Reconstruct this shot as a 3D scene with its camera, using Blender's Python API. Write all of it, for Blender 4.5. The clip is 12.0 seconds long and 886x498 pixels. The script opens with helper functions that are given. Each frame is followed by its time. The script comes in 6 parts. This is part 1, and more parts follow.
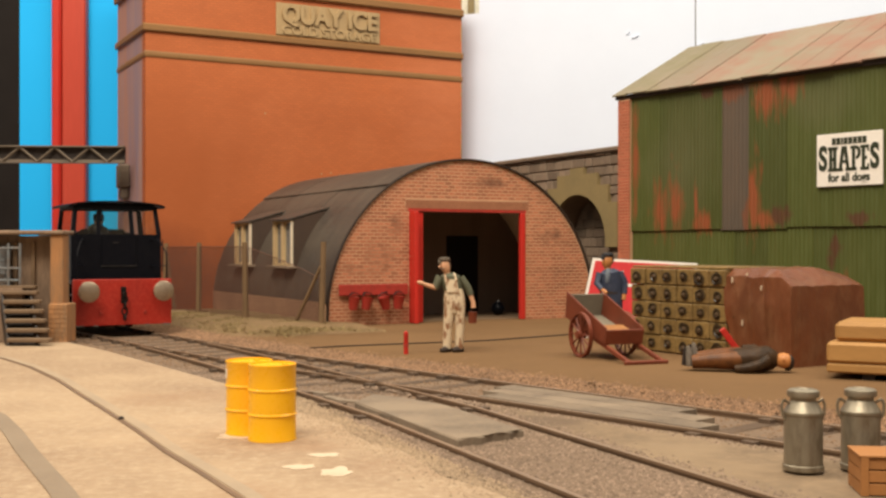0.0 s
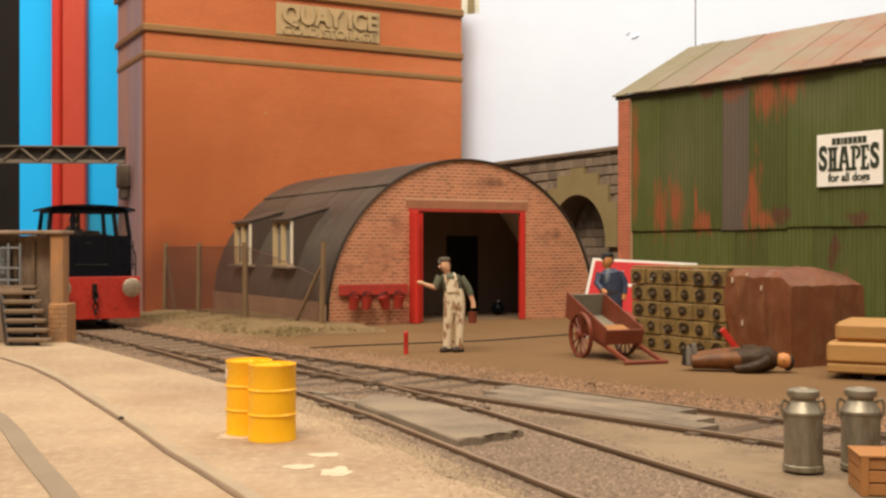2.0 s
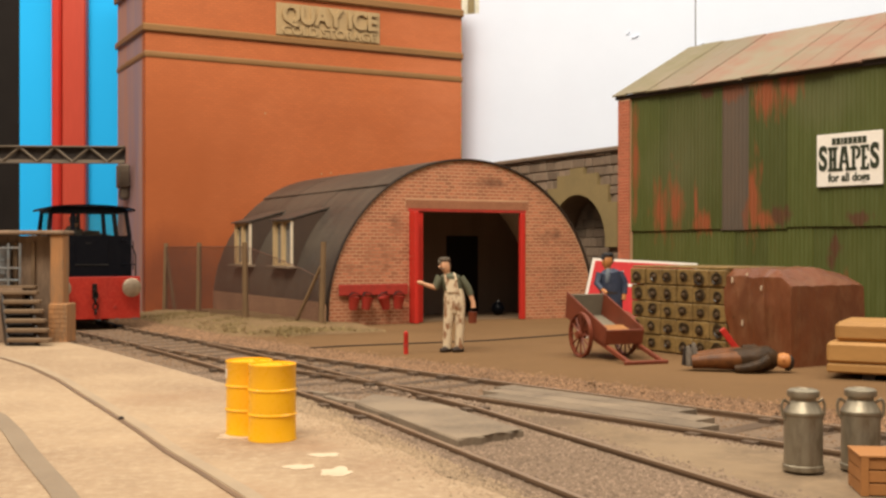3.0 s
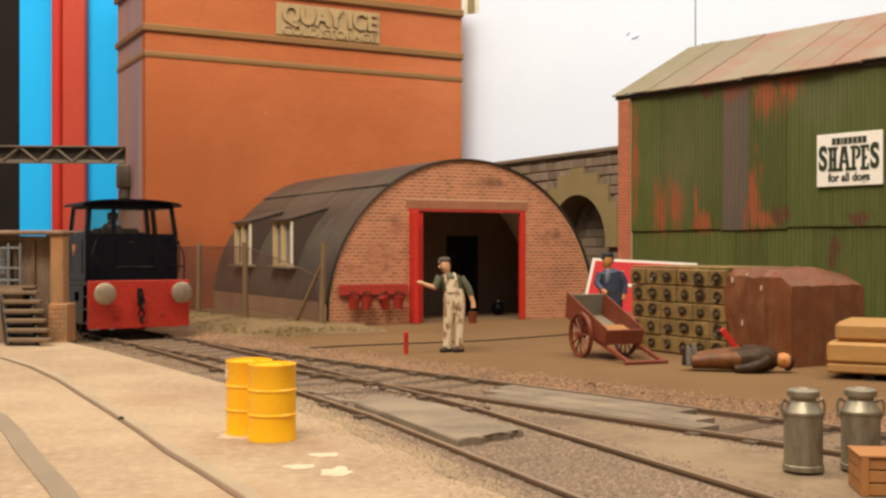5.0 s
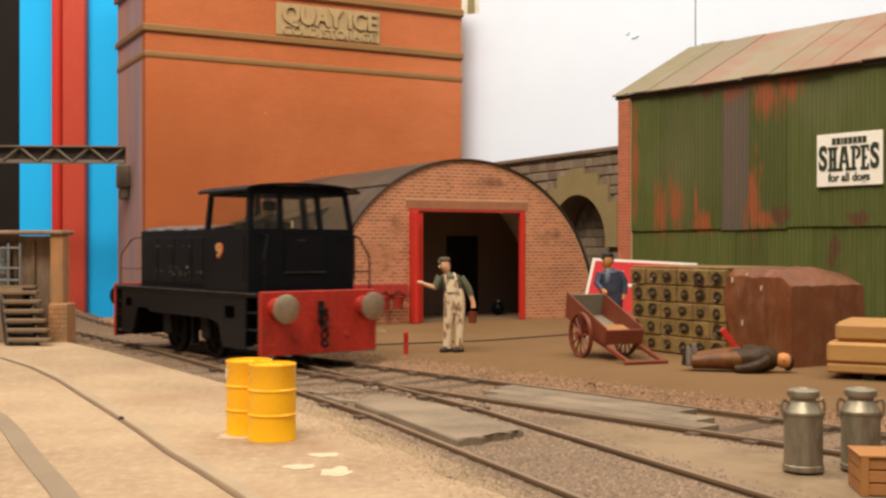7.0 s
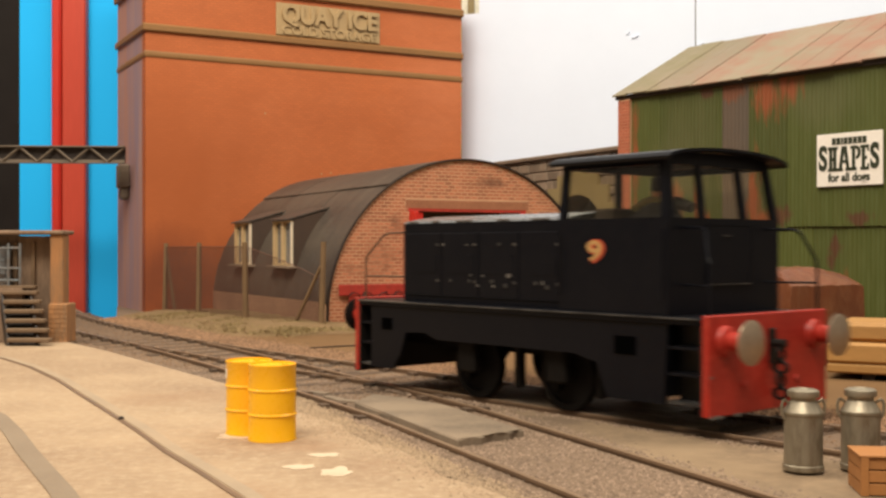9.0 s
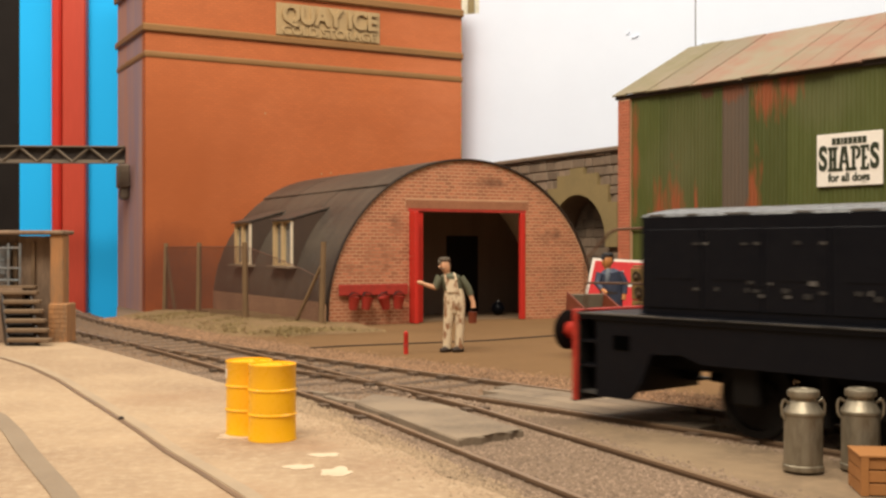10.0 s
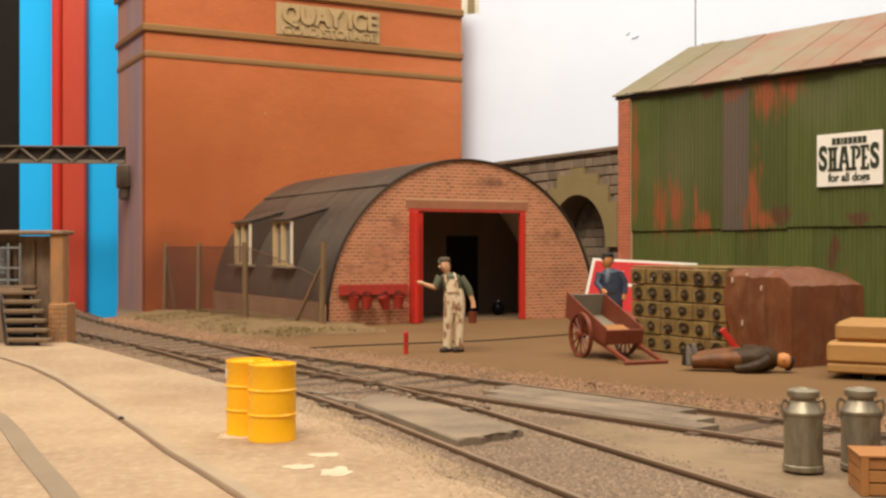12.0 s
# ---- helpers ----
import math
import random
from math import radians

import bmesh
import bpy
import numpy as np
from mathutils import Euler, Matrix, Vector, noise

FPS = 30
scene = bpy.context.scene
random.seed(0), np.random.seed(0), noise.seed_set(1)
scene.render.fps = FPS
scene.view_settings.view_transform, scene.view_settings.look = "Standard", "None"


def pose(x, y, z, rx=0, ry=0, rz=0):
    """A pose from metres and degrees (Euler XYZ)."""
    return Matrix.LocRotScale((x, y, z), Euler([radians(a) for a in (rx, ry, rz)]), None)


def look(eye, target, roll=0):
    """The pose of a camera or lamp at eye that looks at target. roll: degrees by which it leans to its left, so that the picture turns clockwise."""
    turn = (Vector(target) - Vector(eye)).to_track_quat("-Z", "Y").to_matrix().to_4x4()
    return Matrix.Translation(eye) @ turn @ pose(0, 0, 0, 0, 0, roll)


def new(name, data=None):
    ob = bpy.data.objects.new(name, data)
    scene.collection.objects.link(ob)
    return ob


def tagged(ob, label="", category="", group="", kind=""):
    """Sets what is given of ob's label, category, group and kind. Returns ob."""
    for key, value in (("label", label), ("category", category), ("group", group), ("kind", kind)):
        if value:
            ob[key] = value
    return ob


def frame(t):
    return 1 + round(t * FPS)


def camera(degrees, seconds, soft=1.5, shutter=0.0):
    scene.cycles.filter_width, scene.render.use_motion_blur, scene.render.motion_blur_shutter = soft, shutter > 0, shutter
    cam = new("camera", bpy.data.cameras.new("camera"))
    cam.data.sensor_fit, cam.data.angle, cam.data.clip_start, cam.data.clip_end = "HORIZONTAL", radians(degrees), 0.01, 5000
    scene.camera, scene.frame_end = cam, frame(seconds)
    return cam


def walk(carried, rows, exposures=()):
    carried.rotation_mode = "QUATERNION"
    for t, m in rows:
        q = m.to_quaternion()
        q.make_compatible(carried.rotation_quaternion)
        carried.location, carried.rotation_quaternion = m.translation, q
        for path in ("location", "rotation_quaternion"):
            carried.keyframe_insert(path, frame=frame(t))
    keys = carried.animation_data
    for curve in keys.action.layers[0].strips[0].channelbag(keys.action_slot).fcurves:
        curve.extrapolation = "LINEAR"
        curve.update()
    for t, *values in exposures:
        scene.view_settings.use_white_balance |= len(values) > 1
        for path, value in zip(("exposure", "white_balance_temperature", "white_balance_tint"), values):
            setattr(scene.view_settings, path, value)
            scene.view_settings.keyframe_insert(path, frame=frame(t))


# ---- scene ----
cam = camera(43.2, 12.0, 2.6, 0.6)
# The place is a 7 mm scale model railway: all sizes below are in full-size metres, times S.
S = 1 / 43.5
EYE = 1.94
walk(cam, [(0.0, look((0, 0, EYE * S), (0, 1, EYE * S))), (12.0, look((0, 0, EYE * S), (0, 1, EYE * S)))],
     exposures=[(0.0, 0.0), (12.0, 0.0)])

# ---- light: an exhibition hall, with a lamp panel behind and a strip lamp over the layout ----
world = bpy.data.worlds.new("hall")
scene.world = world
world.use_nodes = True
world.node_tree.nodes["Background"].inputs[0].default_value = (1.0, 0.925, 0.82, 1)
world.node_tree.nodes["Background"].inputs[1].default_value = 0.68


def ceiling_lamp(name, eye, target, sx, sy, watts, col):
    la = bpy.data.lights.new(name, "AREA")
    la.shape, la.size, la.size_y, la.energy, la.color = "RECTANGLE", sx, sy, watts, col
    ob = new(name, la)
    ob.matrix_world = look(eye, target)
    return ob


ceiling_lamp("hall_lamp", (-0.38, -0.6, 1.45), (0.0, 0.7, 0.05), 0.8, 0.5, 29.5, (1.0, 0.885, 0.725))
ceiling_lamp("layout_strip_lamp", (0.03, 0.42, 0.75), (0.03, 0.5, 0), 1.3, 0.12, 7.0, (1.0, 0.875, 0.70))

# ---- materials ----


def node(nt, kind, **inputs):
    n = nt.nodes.new(kind)
    for k, v in inputs.items():
        n.inputs[k.replace("_", " ")].default_value = v
    return n


def mat(name, col, col2=None, rough=0.6, metal=0.0, big=0.8, fine=14.0, bump=0.15, bscale=30.0, mix=0.6, stretch=(1, 1, 1), col3=None, spec=0.4, obj_var=0.0, gloss_var=0.15, lo=0.38, hi=0.66, courses=None):
    """Paint with stains (big) and grain (fine); sizes per full-size metre."""
    m = bpy.data.materials.new(name)
    m.use_nodes = True
    nt = m.node_tree
    b = nt.nodes["Principled BSDF"]
    col2 = col2 or tuple(c * 0.72 for c in col)
    col3 = col3 or tuple(min(1, c * 1.18) for c in col)
    tc = nt.nodes.new("ShaderNodeTexCoord")
    mp = nt.nodes.new("ShaderNodeMapping")
    mp.inputs["Scale"].default_value = [c / S for c in stretch]
    nt.links.new(tc.outputs["Object"], mp.inputs["Vector"])
    n1 = node(nt, "ShaderNodeTexNoise", Scale=big, Detail=5.0, Roughness=0.6)
    n2 = node(nt, "ShaderNodeTexNoise", Scale=fine, Detail=4.0, Roughness=0.7)
    n3 = node(nt, "ShaderNodeTexNoise", Scale=bscale, Detail=3.0)
    for n in (n1, n2, n3):
        nt.links.new(mp.outputs[0], n.inputs["Vector"])
    r1 = nt.nodes.new("ShaderNodeValToRGB")
    r1.color_ramp.elements[0].position, r1.color_ramp.elements[1].position = lo, hi
    r1.color_ramp.elements[0].color, r1.color_ramp.elements[1].color = (0, 0, 0, 1), (mix, mix, mix, 1)
    nt.links.new(n1.outputs["Fac"], r1.inputs[0])
    m1 = nt.nodes.new("ShaderNodeMix")
    m1.data_type = "RGBA"
    m1.inputs[6].default_value, m1.inputs[7].default_value = (*col, 1), (*col2, 1)
    nt.links.new(r1.outputs[0], m1.inputs[0])
    r2 = nt.nodes.new("ShaderNodeValToRGB")
    r2.color_ramp.elements[0].position, r2.color_ramp.elements[1].position = 0.45, 0.75
    r2.color_ramp.elements[0].color, r2.color_ramp.elements[1].color = (0, 0, 0, 1), (mix, mix, mix, 1)
    nt.links.new(n2.outputs["Fac"], r2.inputs[0])
    m2 = nt.nodes.new("ShaderNodeMix")
    m2.data_type = "RGBA"
    m2.inputs[7].default_value = (*col3, 1)
    nt.links.new(r2.outputs[0], m2.inputs[0])
    nt.links.new(m1.outputs[2], m2.inputs[6])
    out = m2.outputs[2]
    if obj_var:
        oi = nt.nodes.new("ShaderNodeObjectInfo")
        ge = nt.nodes.new("ShaderNodeNewGeometry")
        ad = nt.nodes.new("ShaderNodeMath")
        ad.operation = "ADD"
        nt.links.new(oi.outputs["Random"], ad.inputs[0])
        nt.links.new(ge.outputs["Random Per Island"], ad.inputs[1])
        fr = nt.nodes.new("ShaderNodeMath")
        fr.operation = "FRACT"
        nt.links.new(ad.outputs[0], fr.inputs[0])
        mr = nt.nodes.new("ShaderNodeMapRange")
        mr.inputs["To Min"].default_value, mr.inputs["To Max"].default_value = 1 - obj_var, 1 + obj_var
        nt.links.new(fr.outputs[0], mr.inputs["Value"])
        hs = nt.nodes.new("ShaderNodeHueSaturation")
        nt.links.new(mr.outputs[0], hs.inputs["Value"])
        nt.links.new(out, hs.inputs["Color"])
        out = hs.outputs[0]
    if courses:
        # faint printed brick courses on the upright faces
        sp = nt.nodes.new("ShaderNodeSeparateXYZ")
        cb = nt.nodes.new("ShaderNodeCombineXYZ")
        nt.links.new(tc.outputs["Object"], sp.inputs[0])
        nt.links.new(sp.outputs[courses], cb.inputs[0])
        nt.links.new(sp.outputs["Z"], cb.inputs[1])
        bk = nt.nodes.new("ShaderNodeTexBrick")
        bk.inputs["Scale"].default_value = 1 / S
        bk.inputs["Brick Width"].default_value, bk.inputs["Row Height"].default_value, bk.inputs["Mortar Size"].default_value = 0.235, 0.085, 0.012
        bk.inputs["Color1"].default_value, bk.inputs["Color2"].default_value, bk.inputs["Mortar"].default_value = (1, 1, 1, 1), (0.86, 0.86, 0.86, 1), (0.72, 0.74, 0.78, 1)
        nt.links.new(cb.outputs[0], bk.inputs["Vector"])
        mm = nt.nodes.new("ShaderNodeMix")
        mm.data_type, mm.blend_type = "RGBA", "MULTIPLY"
        mm.inputs[0].default_value = 0.75
        nt.links.new(out, mm.inputs[6])
        nt.links.new(bk.outputs["Color"], mm.inputs[7])
        out = mm.outputs[2]
    nt.links.new(out, b.inputs["Base Color"])
    rr = nt.nodes.new("ShaderNodeMapRange")
    rr.inputs["To Min"].default_value, rr.inputs["To Max"].default_value = max(0.03, rough - gloss_var), min(1, rough + gloss_var)
    nt.links.new(n2.outputs["Fac"], rr.inputs["Value"])
    nt.links.new(rr.outputs[0], b.inputs["Roughness"])
    b.inputs["Metallic"].default_value = metal
    b.inputs["Specular IOR Level"].default_value = spec
    if bump:
        bu = nt.nodes.new("ShaderNodeBump")
        bu.inputs["Strength"].default_value = bump
        bu.inputs["Distance"].default_value = 0.02 * S
        nt.links.new(n3.outputs["Fac"], bu.inputs["Height"])
        nt.links.new(bu.outputs[0], b.inputs["Normal"])
    return m


def blotched(m, blobs, col, ragged=(3.0, 3.0, 0.7), edge=0.35, strength=0.85, flat=False, rag=2.6):
    """Patches of rust, grime, painted shadow or another tone on a surface: blobs are (x, z, half width, half height),
    in the part's own metres; flat takes y for z.
    """
    nt = m.node_tree
    b = nt.nodes["Principled BSDF"]
    old = b.inputs["Base Color"].links[0].from_socket
    tc = nt.nodes.new("ShaderNodeTexCoord")
    mp = nt.nodes.new("ShaderNodeMapping")
    mp.inputs["Scale"].default_value = [c / S for c in ragged]
    nt.links.new(tc.outputs["Object"], mp.inputs["Vector"])
    no = node(nt, "ShaderNodeTexNoise", Scale=1.0, Detail=6.0, Roughness=0.62)
    nt.links.new(mp.outputs[0], no.inputs["Vector"])
    total = None
    for x, z, rx, rz in blobs:
        pl = nt.nodes.new("ShaderNodeMapping")
        pl.vector_type = "POINT"
        kx, kz, ox, oz = 1 / (rx * S), 1 / (rz * S), -x / rx, -z / rz
        pl.inputs["Scale"].default_value = (kx, kz, 0) if flat else (kx, 0, kz)
        pl.inputs["Location"].default_value = (ox, oz, 0) if flat else (ox, 0, oz)
        nt.links.new(tc.outputs["Object"], pl.inputs["Vector"])
        ln = nt.nodes.new("ShaderNodeVectorMath")
        ln.operation = "LENGTH"
        nt.links.new(pl.outputs[0], ln.inputs[0])
        mr = nt.nodes.new("ShaderNodeMapRange")
        mr.inputs["From Min"].default_value, mr.inputs["From Max"].default_value = 0.25, 1.3
        mr.inputs["To Min"].default_value, mr.inputs["To Max"].default_value = 1.0, 0.0
        nt.links.new(ln.outputs["Value"], mr.inputs["Value"])
        if total is None:
            total = mr.outputs[0]
        else:
            mx = nt.nodes.new("ShaderNodeMath")
            mx.operation = "MAXIMUM"
            nt.links.new(total, mx.inputs[0])
            nt.links.new(mr.outputs[0], mx.inputs[1])
            total = mx.outputs[0]
    mu = nt.nodes.new("ShaderNodeMath")
    mu.operation = "MULTIPLY_ADD"
    mu.inputs[1].default_value = rag
    nt.links.new(no.outputs["Fac"], mu.inputs[0])
    nt.links.new(total, mu.inputs[2])
    st = nt.nodes.new("ShaderNodeMapRange")
    st.inputs["From Min"].default_value, st.inputs["From Max"].default_value = 0.45 + 0.5 * rag, 0.45 + 0.5 * rag + edge
    st.inputs["To Max"].default_value = strength
    nt.links.new(mu.outputs[0], st.inputs["Value"])
    mc = nt.nodes.new("ShaderNodeMix")
    mc.data_type = "RGBA"
    nt.links.new(st.outputs[0], mc.inputs[0])
    nt.links.new(old, mc.inputs[6])
    mc.inputs[7].default_value = (*col, 1)
    nt.links.new(mc.outputs[2], b.inputs["Base Color"])
    return m


TOWER = mat("tower_brick_paper", (0.50, 0.134, 0.037), (0.34, 0.085, 0.024), 0.62, big=0.22, fine=1.1, bump=0.04, bscale=14, stretch=(0.5, 0.5, 0.9), col3=(0.53, 0.155, 0.05), mix=0.5, courses="X")
# tower front: deeper red lower left, darkest at the foot, paler upper right
blotched(TOWER, [(-0.5, 3.6, 6.5, 7.5), (4.0, 1.5, 5.5, 4.2)], (0.33, 0.080, 0.017), (0.35, 0.35, 0.5), 0.65, 0.9, False, 1.0)
blotched(TOWER, [(0.8, 0.8, 3.2, 2.6)], (0.16, 0.040, 0.015), (0.6, 0.6, 0.35), 0.55, 0.85, False, 0.9)
blotched(TOWER, [(11.5, 8.6, 4.5, 5.0)], (0.60, 0.20, 0.088), (0.4, 0.4, 1.6), 1.2, 0.7, False, 1.4)
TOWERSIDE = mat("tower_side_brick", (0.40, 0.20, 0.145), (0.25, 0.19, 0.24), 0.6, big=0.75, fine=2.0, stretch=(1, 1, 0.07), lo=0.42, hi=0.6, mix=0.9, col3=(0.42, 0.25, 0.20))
BAND = mat("stone_band", (0.25, 0.125, 0.042), (0.19, 0.095, 0.034), 0.6, big=0.6)
STONE = mat("dressed_stone", (0.40, 0.28, 0.14), (0.30, 0.21, 0.11), 0.7)
WHITE = mat("white_board", (0.71, 0.79, 0.94), (0.66, 0.735, 0.88), 0.5, big=0.35, bump=0.25, bscale=2.5, mix=0.5, col3=(0.72, 0.80, 0.95))
BLUE = mat("blue_panel", (0.022, 0.45, 0.97), (0.022, 0.44, 0.95), 0.4, spec=0.08, bump=0.0, mix=0.3, col3=(0.03, 0.47, 0.97))
RED_POST = mat("red_panel", (0.48, 0.06, 0.035), (0.42, 0.06, 0.04), 0.35, big=0.3, bump=0.02, stretch=(1, 1, 0.1))
BLACK_PANEL = mat("black_panel", (0.016, 0.013, 0.012), None, 0.5, spec=0.1)
BRICK = mat("hut_brick", (0.42, 0.16, 0.082), (0.24, 0.09, 0.048), 0.75, big=0.45, fine=9, obj_var=0.22, lo=0.5, hi=0.72, mix=0.8, col3=(0.44, 0.19, 0.105))
HUTSOOT = [(1.5, 1.75, 0.75, 0.8), (1.9, 2.5, 0.4, 0.4), (0.7, 1.5, 0.5, 0.25), (6.9, 2.3, 0.7, 0.35), (4.9, 3.8, 0.8, 0.2)]
MORTAR = mat("mortar", (0.62, 0.37, 0.22), (0.44, 0.25, 0.145), 0.9, big=0.5)
for m_ in (BRICK, MORTAR):
    blotched(m_, HUTSOOT, (0.115, 0.05, 0.03), (2.2, 2.2, 2.0), 0.9, 0.75)
CONCRETE_LINTEL = mat("lintel", (0.34, 0.142, 0.072), (0.20, 0.08, 0.043), 0.8)
FELT = mat("black_roofing_felt", (0.044, 0.033, 0.026), (0.072, 0.055, 0.042), 0.55, big=0.45, fine=4, bump=0.35, bscale=12, obj_var=0.14, col3=(0.085, 0.066, 0.05), stretch=(1, 0.5, 1), mix=0.8)
blotched(FELT, [(1.6, 3.6, 1.6, 0.9), (0.6, 2.2, 0.7, 1.0), (3.4, 4.4, 1.5, 0.4), (0.15, 1.0, 0.5, 0.5)], (0.105, 0.082, 0.06), (0.9, 2.4, 0.9), 1.0, 0.7)
FELT_EDGE = mat("tarred_edge", (0.024, 0.016, 0.012), (0.04, 0.026, 0.018), 0.6)
RED = mat("red_paint", (0.52, 0.025, 0.016), (0.42, 0.03, 0.02), 0.45, big=1.5, bump=0.05)
RED_DULL = mat("dull_red_paint", (0.40, 0.036, 0.024), (0.22, 0.03, 0.02), 0.5, big=2.5, mix=0.8)
SIDEBRICK = mat("hut_side_brick", (0.37, 0.21, 0.125), (0.26, 0.145, 0.09), 0.8, big=0.6, mix=0.8, courses="Y")
BOUNCE_LINING = mat("pale_bounce_lining", (0.80, 0.70, 0.58), None, 0.8)
HUTFLOOR = mat("hut_floor_screed", (0.18, 0.115, 0.065), (0.12, 0.078, 0.045), 0.85)
PARTITION = mat("partition_boards", (0.17, 0.122, 0.092), (0.125, 0.09, 0.068), 0.85, stretch=(3, 1, 0.3))
CREAM = mat("cream_paint", (0.58, 0.42, 0.22), (0.42, 0.29, 0.15), 0.5)
SASHWHITE = mat("sash_white", (0.66, 0.56, 0.42), (0.5, 0.4, 0.27), 0.5, big=3)
WINDOWGLASS = mat("grimy_glass", (0.20, 0.19, 0.175), (0.13, 0.12, 0.11), 0.12, big=1.5, bump=0)
WOOD = mat("weathered_wood", (0.19, 0.122, 0.07), (0.11, 0.075, 0.045), 0.8, stretch=(4, 4, 0.5))
RUSTS = [(0.6, 4.6, 0.22, 2.0), (1.5, 3.0, 0.42, 1.0), (2.05, 3.3, 0.4, 1.3), (2.75, 3.1, 0.1, 0.9), (2.9, 2.7, 0.5, 0.4), (5.0, 5.9, 0.75, 0.75), (5.6, 6.2, 0.6, 0.9), (4.6, 3.4, 0.32, 1.5), (4.9, 2.75, 0.7, 0.35),
         (8.7, 1.9, 0.35, 0.9), (7.2, 0.7, 0.25, 0.8), (4.3, 6.2, 0.5, 0.3)]
SOOT = [(5.4, 2.85, 0.4, 0.32), (7.6, 2.72, 0.5, 0.25), (6.2, 0.9, 0.2, 0.6), (6.9, 2.0, 0.25, 0.5), (3.1, 6.2, 0.3, 0.25)]
GREEN = mat("green_corrugated", (0.060, 0.074, 0.0145), (0.082, 0.086, 0.021), 0.55, big=0.5, fine=3.5, bump=0.1, stretch=(1.6, 1.6, 0.25), col3=(0.092, 0.108, 0.03), obj_var=0.15)
blotched(GREEN, [(2.2, 4.4, 1.8, 2.4), (6.6, 5.6, 1.4, 1.0)], (0.125, 0.118, 0.06), (1.0, 1.0, 0.3), 1.2, 0.8, False, 1.2)
blotched(GREEN, RUSTS, (0.28, 0.064, 0.024), (4.5, 4.5, 0.9), 0.6, 0.8)
blotched(GREEN, SOOT, (0.085, 0.03, 0.016), (4.0, 4.0, 1.5), 0.4)
GREY_SHEET = mat("grey_corrugated", (0.085, 0.068, 0.052), (0.13, 0.085, 0.055), 0.6, stretch=(1.5, 1.5, 0.3))
blotched(GREY_SHEET, [(3.9, 6.1, 0.6, 0.4), (4.4, 2.8, 0.25, 0.6)], (0.17, 0.06, 0.028), (2.4, 2.4, 0.8), 0.3)
ROOFSHEET = mat("asbestos_roof", (0.27, 0.21, 0.15), (0.22, 0.20, 0.13), 0.7, big=0.3, fine=1.2, mix=0.9, col3=(0.31, 0.185, 0.14), obj_var=0.1)
blotched(ROOFSHEET, [(0.4, 0, 1.9, 9)], (0.20, 0.185, 0.10), (1.2, 1.2, 1), 0.8)
blotched(ROOFSHEET, [(6.8, 0, 2.6, 9), (3.2, 0, 0.8, 9)], (0.28, 0.145, 0.10), (1.2, 1.2, 1), 0.9)
PIER = mat("pier_brick", (0.46, 0.15, 0.08), (0.36, 0.12, 0.07), 0.75, obj_var=0.1)
SLATESTONE = mat("dark_stone", (0.22, 0.16, 0.112), (0.13, 0.098, 0.072), 0.8, big=1.5, obj_var=0.3)
QUOIN = mat("sand_stone_surround", (0.27, 0.20, 0.09), (0.20, 0.155, 0.075), 0.75)
CONCRETE = mat("quay_concrete", (0.40, 0.285, 0.178), (0.245, 0.158, 0.097), 0.9, big=0.36, fine=9, bump=0.9, bscale=11, mix=0.8, col3=(0.49, 0.375, 0.25))
# the first patch paints the drums' soft brown shadow; the others are quay mottling
blotched(CONCRETE, [(-1.35, 11.1, 0.75, 0.5), (-0.2, 9.7, 0.9, 0.8), (-3.2, 14.5, 1.4, 1.2), (-1.6, 8.6, 1.2, 0.8)], (0.275, 0.15, 0.08), (0.9, 0.9, 0.9), 1.6, 0.75, True)
YARD = mat("yard_dirt", (0.178, 0.103, 0.049), (0.128, 0.074, 0.035), 0.9, big=0.35, fine=8, bump=0.3, spec=0.1)
BALLAST = mat("ballast_bed", (0.20, 0.14, 0.096), (0.13, 0.092, 0.064), 0.95, spec=0.12, big=0.7, fine=22, bump=0.8, bscale=18)
GRAVEL = mat("gravel_stones", (0.255, 0.146, 0.08), (0.155, 0.09, 0.05), 0.9, obj_var=0.45, bump=0)
CHIPS = mat("ballast_chips", (0.262, 0.188, 0.135), (0.175, 0.128, 0.094), 0.9, spec=0.12, obj_var=0.35, bump=0)
INFILL = mat("infill_concrete", (0.25, 0.178, 0.112), (0.13, 0.094, 0.066), 0.9, big=0.6, fine=7, bump=0.4, mix=0.9, spec=0.12)
blotched(INFILL, [(2.2, 11.0, 1.0, 1.5), (3.2, 9.0, 1.2, 1.2)], (0.285, 0.208, 0.132), (0.9, 0.9, 0.9), 1.2, 0.9, True)
blotched(INFILL, [(1.3, 13.0, 0.7, 0.9)], (0.115, 0.082, 0.06), (0.9, 0.9, 0.9), 1.0, 0.8, True)
PLANK = mat("grey_plank", (0.24, 0.182, 0.125), (0.10, 0.075, 0.054), 0.85, big=0.9, stretch=(1, 1.6, 1), mix=0.85, obj_var=0.1)
SLEEPER = mat("sleeper_wood", (0.095, 0.06, 0.037), (0.14, 0.095, 0.062), 0.9, obj_var=0.25)
RAILM = mat("rusty_rail", (0.175, 0.108, 0.063), (0.11, 0.068, 0.042), 0.6)
RAILTOP = mat("worn_railhead", (0.26, 0.175, 0.11), (0.17, 0.11, 0.068), 0.45, 0.1, bump=0)
YELLOW = mat("yellow_drum_paint", (0.92, 0.47, 0.010), (0.88, 0.43, 0.010), 0.3, bump=0.03, mix=0.4, col3=(0.93, 0.50, 0.015))
SPLAT_GLINT = mat("spilt_paint_and_glint", (0.62, 0.50, 0.36), (0.48, 0.36, 0.24), 0.6)
